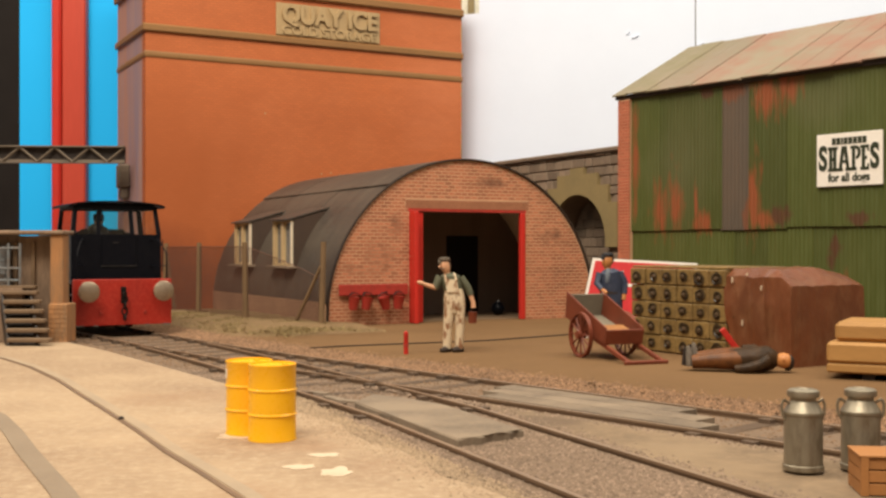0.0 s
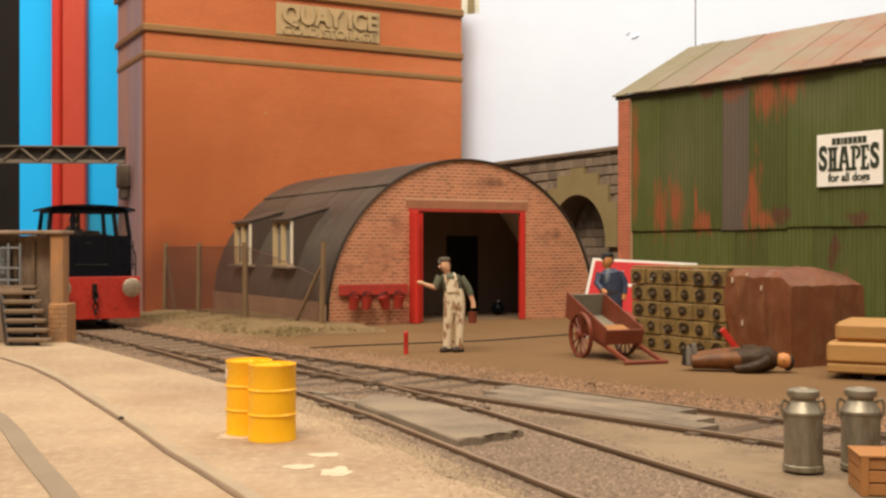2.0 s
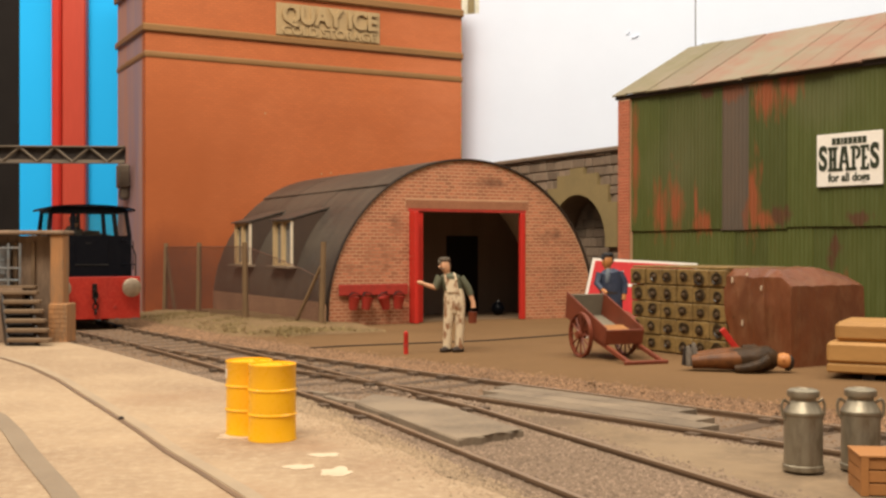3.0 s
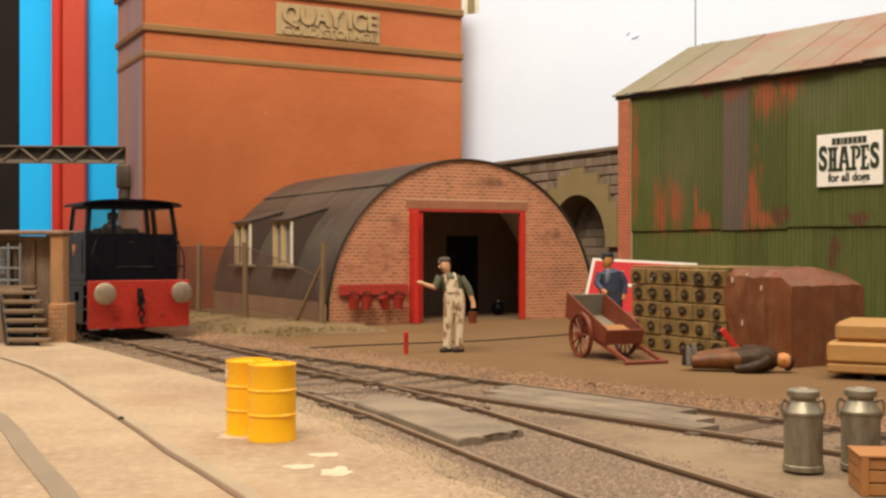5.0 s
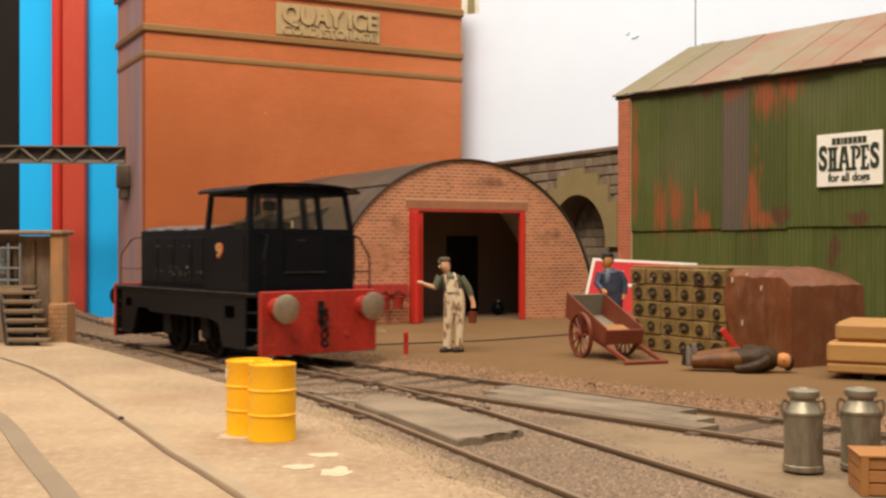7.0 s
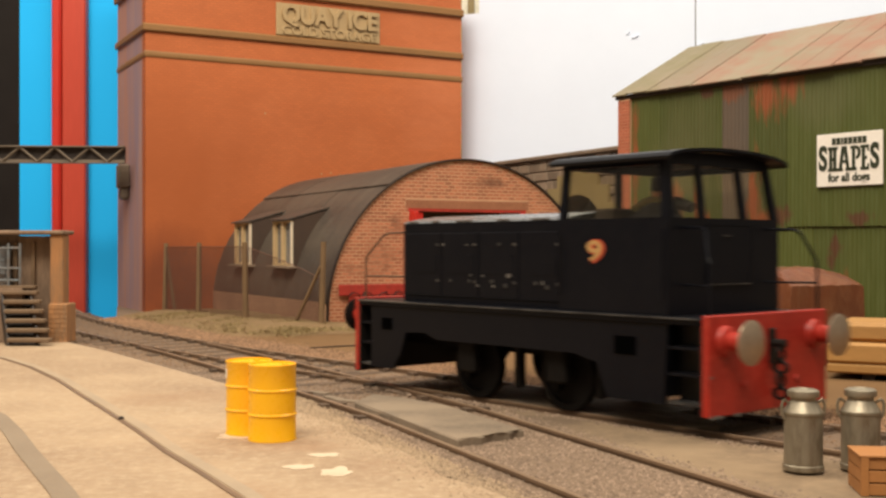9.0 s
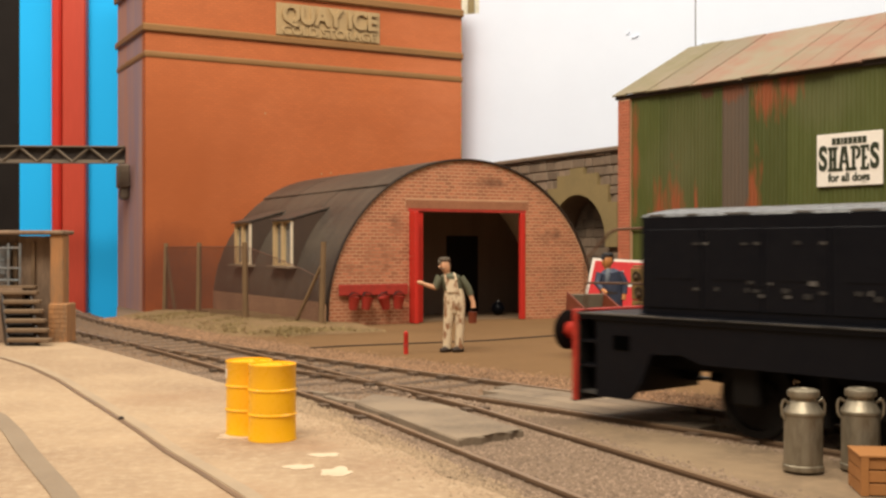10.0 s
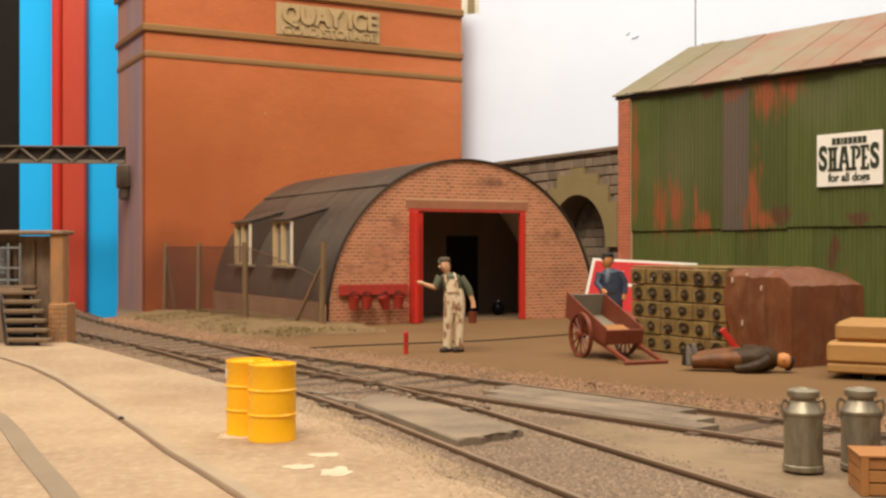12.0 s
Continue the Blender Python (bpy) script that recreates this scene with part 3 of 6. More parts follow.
# ---- white backboard and stone wall ----
def backboard():
    t = thing("backboard", at(-1.0, 43.6, -0.12, 0, 0, -21.6), "plain white painted scenery backboard with a joint", "backboard", kind="structure")
    for a, b, h in ((0.0, 2.56, 11.05), (2.56, 10.68, 15), (10.72, 26, 15)):
        part("board", boxed(a, b, 0.0, 0.25, 0, h), WHITE, t)
    for x, z, w in ((8.56, 9.75, 0.26), (8.3, 9.9, 0.12), (10.9, 9.33, 0.2)):
        bm = bmesh.new()
        prism(bm, [(x - w / 2, z - 0.05), (x - w / 5, z - 0.075), (x + w / 2, z + 0.02), (x + w / 4, z + 0.06), (x - w / 4, z + 0.01)], "y", -0.05, 0.0)
        part("paint_flake", bm, WHITE, t, "lifted flake of white paint")
    part("joint", boxed(10.67, 10.73, 0.05, 0.2, 0, 14.9), GREY_SHEET, t, "narrow dark joint")


def hall_post():
    t = thing("hall_post", at(0, 0, 0), "cream painted hall post behind the backboard", "post", kind="structure")
    part("post_face", boxed(0.6, 2.4, 46.4, 46.8, -14, 15), HALLCREAM, t)
    part("post_edge", boxed(1.02, 1.3, 46.3, 46.4, -14, 15), QUOIN, t, "olive painted strip")


backboard()
hall_post()


def stone_wall():
    t = thing("stone_wall", at(0.69, 41.46, -0.1, 0, 0, -61.5), "dark rubble stone retaining wall with an arched recess", "stone wall", kind="structure")
    cx, r, zs, top = 7.45, 1.48, 2.25, 4.95
    x0, x1 = 2.0, 10.6
    arc = [(cx + r * math.cos(a), zs + r * math.sin(a)) for a in np.linspace(0, math.pi, 15)]
    pts = [(x0, 0), (cx - r, 0)] + arc[::-1] + [(cx + r, 0), (x1, 0), (x1, top), (x0, top)]
    bm = bmesh.new()
    prism(bm, pts, "y", 0.04, 0.85)
    part("wall_core", bm, SLATESTONE, t)
    part("recess_back", boxed(cx - r - 0.1, cx + r + 0.1, 0.86, 0.95, 0, zs + r + 0.05), SLATESTONE, t)
    part("coping", boxed(x0, x1, -0.12, 0.28, top, top + 0.14, bevel=0.03), SLATESTONE, t)
    # stepped sandstone surround: blocks round the arch
    steps = ((2.1, 2.8, 2.07), (2.8, 3.44, 2.07), (3.44, 3.98, 1.6), (3.98, 4.36, 1.06), (4.36, 4.56, 0.36))
    for a, b, w in steps:
        for sgn in (-1, 1):
            inner = 0.0
            zc = a
            if zc < zs:
                inner = r
            elif zc < zs + r:
                inner = math.sqrt(max(0, r * r - (zc - zs) ** 2))
            pr = [(cx + sgn * inner, a)]
            if a >= zs + r:
                pr.append((cx, b))
            elif b > zs:
                za = math.asin(min(1, (max(a, zs) - zs) / r))
                zb = math.asin(min(1, (b - zs) / r))
                for k in range(7):
                    z = zs + r * math.sin(za + (zb - za) * k / 6)
                    if k == 6:
                        z = b if b > zs + r else z
                        if b > zs + r > a:
                            pr.append((cx, zs + r))
                    pr.append((cx + sgn * math.sqrt(max(0.0, r * r - (z - zs) ** 2)), z) if z < zs + r - 1e-6 else (cx, z))
                pr = [p for i, p in enumerate(pr) if i == 0 or (abs(p[0] - pr[i - 1][0]) + abs(p[1] - pr[i - 1][1])) > 1e-4]
            else:
                pr.append((cx + sgn * inner, b))
            pr += [(cx + sgn * w, b), (cx + sgn * w, a)]
            bm = bmesh.new()
            prism(bm, pr, "y", -0.1, 0.04)
            part("surround_stone", bm, QUOIN, t)
    # rubble stones
    rnd = random.Random(5)
    z = 0.0
    while z < top - 0.05:
        h = min(rnd.uniform(0.2, 0.34), top - z)
        x = x0 + rnd.uniform(0, 0.3)
        while x < x1 - 0.2:
            w = rnd.uniform(0.3, 0.8)
            zc, xc = z + h / 2, x + w / 2
            lim = next((s[2] for s in steps if s[0] <= zc < s[1]), r if zc < 2.1 else 0)
            a, b = x, min(x + w, x1)
            if abs(xc - cx) < lim + 0.02 and zc < 4.5:
                pass
            elif z > 1.4:
                if a < cx and b > cx - lim and zc < 4.5:
                    b = cx - lim - 0.02
                if b > cx and a < cx + lim and zc < 4.5:
                    a = cx + lim + 0.02
                if b - a > 0.12:
                    part("stone", boxed(a + 0.012, b - 0.012, rnd.uniform(-0.06, -0.01), 0.045, z + 0.012, z + h - 0.012, bevel=0.03), SLATESTONE, t)
            x += w
        z += h
    # stones of the recess
    for k in range(13):
        z = 0.3 * k
        half = r if z + 0.3 < zs else math.sqrt(max(0.04, r * r - (z + 0.3 - zs) ** 2))
        x = cx - half
        while z > 1.3 and x < cx + half - 0.1:
            w = min(rnd.uniform(0.3, 0.7), cx + half - x)
            part("stone", boxed(x + 0.012, x + w - 0.012, rnd.uniform(0.8, 0.84), 0.87, z + 0.012, z + 0.288, bevel=0.02), SLATESTONE, t)
            x += w


stone_wall()


# ---- the nissen hut ----
R, HW, HL = 4.12, 4.12, 9.8
ZB = 0.26


def arch_pt(a, r):
    return (HW + r * math.cos(a), ZB + r * math.sin(a))


def hut():
    t = thing("nissen_hut", at(-2.92, 28.35, -0.03, 0, 0, 28.5), "half-round hut with brick front and black felted curved roof", "hut")
    # front wall core with the doorway
    d0, d1, dh = 2.32, 5.94, 3.04
    arc = [arch_pt(a, R - 0.02) for a in np.linspace(0, math.pi, 41)]
    pts = [(d0, 0), (d0, dh), (d1, dh), (d1, 0), (2 * HW - 0.02, 0)] + arc + [(0.02, 0)]
    bm = bmesh.new()
    prism(bm, pts, "y", 0.03, 0.35)
    front = part("front_wall", bm, MORTAR, t, "brick front wall round a wide doorway")
    part("lintel", boxed(d0 - 0.1, d1 + 0.1, 0.018, 0.03, 3.045, 3.275, bevel=0.004), CONCRETE_LINTEL, front, "plain brick-coloured lintel")
    # bricks
    bw, bh = 0.2, 0.092
    shared = bpy.data.meshes.new("brick")
    bm = boxed(0.011, bw - 0.011, 0.023, 0.04, 0.013, bh - 0.013)
    bmesh.ops.transform(bm, matrix=Matrix.Scale(S, 4), verts=bm.verts)
    bm.to_mesh(shared)
    bm.free()
    shared.materials.append(BRICK)
    rest = bmesh.new()
    count = 0
    row = 0
    z = 0.0
    while z < ZB + R:
        x = -bw / 2 * (row % 2)
        while x < 2 * HW:
            a, b = x, x + bw
            half = math.sqrt(max(0.0, (R - 0.03) ** 2 - max(0.0, z + bh - ZB) ** 2))
            a, b = max(a, HW - half), min(b, HW + half)
            ok = b > a
            if 3.03 < z < 3.25:
                if a < d0 - 0.1:
                    b = min(b, d0 - 0.1)
                elif b > d1 + 0.1:
                    a = max(a, d1 + 0.1)
                else:
                    ok = False
            if z < dh + 0.02:
                if d0 <= a and b <= d1:
                    ok = False
                elif a < d0 < b:
                    b = d0
                elif a < d1 < b:
                    a = d1
            if ok and b - a > 0.05:
                if b - a > bw - 0.001 and count < 300 and 0.4 < z < 2.6 and a < d0:
                    ob = new("brick", shared)
                    ob.parent = front
                    ob.matrix_basis = at(a, 0, z)
                    count += 1
                else:
                    box(rest, a + 0.011, b - 0.011, 0.023, 0.04, z + 0.013, z + bh - 0.013)
            x += bw
        z += bh
        row += 1
    tagged(part("brickwork", rest, BRICK, front), kind="stuff")
    # tarred verge
    bm = bmesh.new()
    outer = [arch_pt(a, R + 0.03) for a in np.linspace(0, math.pi, 41)]
    inner = [arch_pt(a, R - 0.008) for a in np.linspace(0, math.pi, 41)]
    prism(bm, [(2 * HW + 0.03, 0)] + outer + [(-0.03, 0), (0.008, 0)] + inner[::-1] + [(2 * HW - 0.008, 0)], "y", -0.045, 0.05)
    part("verge", bm, FELT_EDGE, t, "black tarred verge strip")
    # roof sheets, lapped in three rows a side
    zbase = 0.56
    a0 = math.asin((zbase - ZB) / R)
    cuts = [a0, 0.98, math.pi - 0.98, math.pi - a0]
    joints = [0.05, 3.3, 6.6, HL]
    for i in range(3):
        for j in range(3):
            rr = R + (0.035 if i == 1 else 0.0) + 0.008 * ((j + i) % 2)
            aa = np.linspace(cuts[i] - (0.02 if i == 1 else 0), cuts[i + 1] + (0.02 if i == 1 else 0), 15 if i == 1 else 9)
            bm = bmesh.new()
            prism(bm, [arch_pt(a, rr) for a in aa] + [arch_pt(a, rr - 0.05) for a in aa[::-1]], "y", joints[j] + 0.003, joints[j + 1] - 0.003)
            part("roof_sheet", bm, FELT, t, smooth=True)
    # added pale lining that bounces door light deeper into the hut
    la = np.linspace(0.05, math.pi - 0.05, 25)
    part("bounce_lining", shift_prism([arch_pt(a, R - 0.1) for a in la] + [arch_pt(a, R - 0.14) for a in la[::-1]], 0.36, HL - 0.16), BOUNCE_LINING, t, "pale lining added to bounce light into the hut", True)
    # low brick side walls
    for xs in ((0.0, 0.12), (2 * HW - 0.12, 2 * HW)):
        part("side_wall", boxed(xs[0], xs[1], 0.35, HL, 0, 0.6), SIDEBRICK, t, "low brick side wall")
    part("back_wall", shift_prism([arch_pt(a, R - 0.06) for a in np.linspace(0, math.pi, 25)] + [(0.06, 0), (2 * HW - 0.06, 0)], HL - 0.15, HL - 0.01), CREAM, t)
    part("hut_floor", boxed(0.12, 2 * HW - 0.12, 0.36, HL - 0.15, -0.02, 0.025), HUTFLOOR, t)
    part("inner_partition", shift_prism([arch_pt(a, R - 0.16) for a in np.linspace(0.05, math.pi - 0.05, 25)] + [(0.2, 0.03), (2 * HW - 0.2, 0.03)], 3.0, 3.1), PARTITION, t, "dark boarded partition inside the hut")
    part("inner_door", boxed(5.06, 6.14, 2.96, 2.997, 0.03, 2.36, bevel=0.01), INK, t, "black inner door")
    # door frame and folded red door leaf
    part("door_frame", boxed(d0 - 0.03, d1 + 0.03, 0.02, 0.2, dh - 0.07, dh + 0.03), RED_DULL, t)
    leaf = part("door_leaf", boxed(d0 + 0.01, d0 + 0.13, -0.30, 0.3, 0.02, dh - 0.08, bevel=0.015), RED, t, "bright red folded door leaf")
    part("door_leaf", boxed(d0 + 0.14, d0 + 0.44, 0.06, 0.14, 0.02, dh - 0.08, bevel=0.015), RED, t)
    part("door_leaf", boxed(d1 - 0.16, d1 - 0.01, -0.02, 0.12, 0.02, dh - 0.08, bevel=0.015), RED, t)
    part("hinge_strip", boxed(d0 + 0.132, d0 + 0.139, -0.2, 0.05, 0.5, 0.6), INK, leaf)


def shift_prism(pts, a, b):
    return prism(bmesh.new(), pts, "y", a, b)


hut()


def hut_window(y):
    """A small upright window standing out of the curved roof, with a sloped felt hood and cheeks."""
    t = thing("dormer_window", at(-2.92, 28.35, -0.03, 0, 0, 28.5) @ at(0, y, 0), "cream wooden hut window under a felted lean-to hood", "window", "hut windows")
    xw, z0, z1, w = 0.08, 1.5, 2.76, 1.5
    roof_x = HW - math.sqrt(R * R - (z1 + 0.28 - ZB) ** 2)
    bm = bmesh.new()
    prism(bm, [(xw - 0.13, z1 + 0.0), (roof_x + 0.1, z1 + 0.36), (roof_x + 0.1, z1 + 0.4), (xw - 0.13, z1 + 0.04)], "y", -0.05, w + 0.05)
    part("hood", bm, FELT, t)
    for yy in (-0.03, w - 0.02):
        bm = bmesh.new()
        prism(bm, [(xw + 0.02, z0), (xw + 0.02, z1 + 0.02), (roof_x + 0.05, z1 + 0.3), (HW - math.sqrt(R * R - (z0 - ZB) ** 2) + 0.05, z0)], "y", yy, yy + 0.05)
        part("cheek", bm, CHEEK, t, "dark brown cheek boards")
    fr = part("window_frame", boxed(xw - 0.05, xw + 0.1, 0, 0.06, z0, z1), SASHWHITE, t, "pale outer jamb")
    for a, b in ((w - 0.22, w), (w * 0.42, w * 0.42 + 0.2)):
        part("mullion", boxed(xw - 0.03, xw + 0.09, a, b, z0, z1), CREAM, fr)
    for a, b in ((z0, z0 + 0.06), (z1 - 0.06, z1)):
        part("rail_bar", boxed(xw - 0.026, xw + 0.085, 0.061, w - 0.221, a, b), CREAM, fr)
    for a, b in ((0.06, w * 0.42), (w * 0.42 + 0.2, w - 0.22)):
        part("pane", boxed(xw + 0.045, xw + 0.055, a, b, z0 + 0.06, z1 - 0.06), WINDOWGLASS, t, "grimy pane")
    part("sill", boxed(xw - 0.2, xw + 0.1, -0.12, w + 0.12, z0 - 0.07, z0 - 0.002, bevel=0.012), PLANK, t, "pale weathered sill")


hut_window(2.7)
hut_window(6.2)


def bucket_rack():
    t = thing("fire_bucket_rack", at(-2.92, 28.35, -0.03, 0, 0, 28.5) @ at(0.28, -0.025, 0), "dull red rack board with hooks for buckets", "rack")
    part("board", boxed(0, 1.95, -0.07, 0, 0.78, 1.06, bevel=0.012), RED_DULL, t)
    for i in range(4):
        bm = rod(bmesh.new(), ((0.32, 0.66, 1.26, 1.58)[i], -0.06, 0.84), ((0.32, 0.66, 1.26, 1.58)[i], -0.24, 0.86), 0.02, seg=5)
        part("hook", bm, INK, t)
    for i, (dx, ry) in enumerate(((0.32, 5), (0.66, 12), (1.26, -17), (1.58, 5))):
        b = thing("fire_bucket", at(-2.92, 28.35, -0.03, 0, 0, 28.5) @ at(0.28 + dx, -0.22, 0.42, 4, ry, 0), "small red fire bucket hanging on the rack", "bucket", "fire buckets")
        part("body", lathe(bmesh.new(), [(0, 0.01), (0.1, 0), (0.155, 0.32), (0.162, 0.33), (0.145, 0.32), (0.09, 0.03), (0, 0.03)], 12), RED_DULL, b, smooth=True)
        bm = bmesh.new()
        hp = [(0.155 * math.cos(a), 0, 0.32 + 0.12 * math.sin(a)) for a in np.linspace(0, math.pi, 7)]
        for p, q in zip(hp, hp[1:]):
            rod(bm, p, q, 0.012, seg=4)
        part("handle", bm, INK, b)


bucket_rack()


# ---- the green corrugated shed ----
SH = at(5.15, 32.5, -0.05, 0, 0, -51.3)


def corrugated(bm, x0, x1, z0, z1, y, amp=0.0075, pitch=0.12, thick=0.012, sag=0.0):
    n = max(4, int((x1 - x0) / pitch * 6))
    xs = np.linspace(x0, x1, n)
    def ring(z, dz=0.0):
        return [(x, y + amp * math.sin(2 * math.pi * x / pitch) - dz, z) for x in xs]
    lo = [bm.verts.new(c) for c in ring(z0, 0.02)]
    hi = [bm.verts.new((c[0], c[1], c[2] + sag * math.sin((c[0] - x0) / (x1 - x0) * 3))) for c in ring(z1)]
    lo2 = [bm.verts.new((v.co.x, v.co.y + thick, v.co.z)) for v in lo]
    hi2 = [bm.verts.new((v.co.x, v.co.y + thick, v.co.z)) for v in hi]
    for i in range(n - 1):
        bm.faces.new((lo[i], lo[i + 1], hi[i + 1], hi[i]))
        bm.faces.new((lo2[i + 1], lo2[i], hi2[i], hi2[i + 1]))
        bm.faces.new((lo[i], lo2[i], lo2[i + 1], lo[i + 1]))
        bm.faces.new((hi[i], hi[i + 1], hi2[i + 1], hi2[i]))
    bm.faces.new((lo[0], hi[0], hi2[0], lo2[0]))
    bm.faces.new((lo[-1], lo2[-1], hi2[-1], hi[-1]))
    return bm


def shed():
    t = thing("corrugated_shed", SH, "green corrugated iron goods shed with rust streaks", "shed")
    part("wall_core", boxed(0.35, 16, 0.08, 0.3, 0, 6.35), FELT_EDGE, t)
    rnd = random.Random(3)
    x = 0.42
    i = 0
    widths = [1.0, 1.05, 1.08, 0.9, 1.1, 1.3, 1.25, 1.3, 1.2, 1.25, 1.3, 1.3, 1.3, 1.3]
    for w in widths:
        m = GREY_SHEET if i == 3 else GREEN
        bm = corrugated(bmesh.new(), x, x + w + 0.06, 2.52 + rnd.uniform(-0.03, 0.03), 6.38, 0.0 + 0.012 * (i % 2), sag=rnd.uniform(-0.02, 0.02))
        part("wall_sheet", bm, m, t, "", True)
        x += w
        i += 1
    x = 0.42
    i = 0
    while x < 15.5:
        w = rnd.uniform(0.95, 1.3)
        bm = corrugated(bmesh.new(), x, x + w + 0.06, 0.0, 2.62 + rnd.uniform(-0.03, 0.03), 0.045 + 0.012 * (i % 2))
        part("wall_sheet", bm, GREEN, t, "", True)
        x += w
        i += 1
    pier = part("brick_pier", boxed(0.02, 0.44, -0.10, 0.32, 0, 6.3), MORTAR, t, "red brick end pier")
    z = 0.0
    k = 0
    while z < 6.25:
        cuts = (0.01, 0.23, 0.45) if k % 2 else (0.01, 0.12, 0.34, 0.45)
        for a, b in zip(cuts, cuts[1:]):
            part("brick", boxed(a + 0.006, b - 0.006, -0.118, -0.08, z + 0.006, z + 0.086), PIER, pier)
        part("brick", boxed(0.002, 0.02, -0.1, 0.3, z + 0.006, z + 0.086), PIER, pier)
        z += 0.092
        k += 1
    # roof
    rise, run = 1.82, 3.5
    ang = math.atan2(rise, run)
    L = math.hypot(rise, run)
    x = -0.12
    for i, w in enumerate((0.5, 0.84, 0.72, 0.8, 1.62, 0.88, 0.82, 0.95, 0.75, 0.9, 1.1, 0.9, 1.2, 1.0, 1.1, 1.2)):
        bm = boxed(x, x + w - 0.035, rnd.uniform(-0.05, 0.03), L + rnd.uniform(-0.03, 0.02), 0, 0.045, bevel=0.008)
        box(bm, x + w - 0.1, x + w - 0.012, 0.02, L - 0.05, -0.02, 0.012)
        o = part("roof_sheet", bm, ROOFSHEET, t)
        shift(o, at(0, -0.22, 6.37 + 0.018 * (i % 2) + 0.012 * rnd.random(), math.degrees(ang)))
        x += w
    # dark strip along the eaves that carries the roof edge's shadow in its colour
    part("eaves_shade_board", boxed(-0.1, 16, -0.1, 0.1, 6.31, 6.42), FELT_EDGE, t, "eaves board coloured dark for the shadow under the roof edge")
    bm = bmesh.new()
    prism(bm, [(0.33, 0), (0.33, 6.45), (3.2, 7.95), (3.2, 0)], "x", 0.05, 0.3)
    part("end_wall", bm, MORTAR, t)
    part("back_wall", boxed(0.05, 16, 3.22, 3.35, 0, 8.0), FELT_EDGE, t)


shed()


def slab_letters(t):
    """The word SHAPES in heavy slab-serif capitals, 0.6 m high."""
    y0, y1, z0, z1 = -0.062, -0.05, 0.36, 0.95
    st, sf, sh = 0.085, 0.035, 0.075
    x = 0.06
    for ch, w in zip("SHAPES", (0.25, 0.295, 0.31, 0.255, 0.25, 0.25)):
        if ch == "S":
            letters("S", 0.80, 0.006, SIGNINK, "lettering", t, at(x + w / 2 - 0.01, -0.056, (z0 + z1) / 2, 90), 0.03, w - 0.02)
            x += w
            continue
        bm = bmesh.new()
        if ch in "HPE":
            xs = (x + sf, x + w - 0.03 - sf - st) if ch == "H" else (x + sf,)
            for a in xs:
                box(bm, a, a + st, y0, y1, z0 + sh, z1 - sh)
                for z in (z0, z1 - sh):
                    box(bm, a - sf, a + st + (sf if ch != "E" else 0), y0, y1, z, z + sh)
        if ch == "H":
            box(bm, xs[0] + st, xs[1], y0, y1, 0.61, 0.69)
        elif ch == "E":
            for z, e in ((z0, 0.0), (0.61, 0.05), (z1 - sh, 0.0)):
                box(bm, x + sf + st, x + w - 0.03 - e, y0, y1, z, z + sh)
            for z in (z0 + sh, z1 - 2 * sh):
                box(bm, x + w - 0.07, x + w - 0.03, y0, y1, z, z + sh)
        elif ch == "P":
            cx, cz = x + sf + st + 0.02, 0.785
            o = [(cx + 0.125 * math.cos(a), cz + 0.163 * math.sin(a)) for a in np.linspace(-math.pi / 2, math.pi / 2, 11)]
            i = [(cx + 0.045 * math.cos(a), cz + 0.09 * math.sin(a)) for a in np.linspace(math.pi / 2, -math.pi / 2, 11)]
            prism(bm, o + i, "y", y0, y1)
        elif ch == "A":
            m = x + (w - 0.03) / 2
            for sg in (-1, 1):
                prism(bm, [(m + sg * 0.02 - 0.045, z1), (m + sg * 0.02 + 0.045, z1), (m + sg * 0.1 + 0.04, z0 + sh), (m + sg * 0.1 - 0.04, z0 + sh)], "y", y0, y1)
                box(bm, m + sg * 0.1 - 0.065, m + sg * 0.1 + 0.065, y0, y1, z0, z0 + sh)
            box(bm, m - 0.06, m + 0.06, y0 + 0.002, y1, 0.55, 0.62)
        part("lettering", bm, SIGNINK, t)
        x += w


def shop_sign():
    t = thing("enamel_sign", SH @ at(6.5, -0.045, 3.5), "white enamel advertising sign for dog food", "sign")
    part("plate", boxed(0, 1.73, -0.05, 0, 0, 1.27, bevel=0.008), SIGNWHITE, t)
    bm = bmesh.new()
    x = 0.42
    for w in (0.1, 0.1, 0.05, 0.1, 0.1, 0.1, 0.1, 0.1):
        box(bm, x, x + w, -0.062, -0.05, 1.0, 1.16)
        x += w + 0.022
    part("maker_bars", bm, SIGNINK, t)
    slab_letters(t)
    letters("for all dogs", 0.27, 0.005, SIGNINK, "lettering", t, at(0.865, -0.056, 0.2, 90), 0.009, 1.1)


shop_sign()


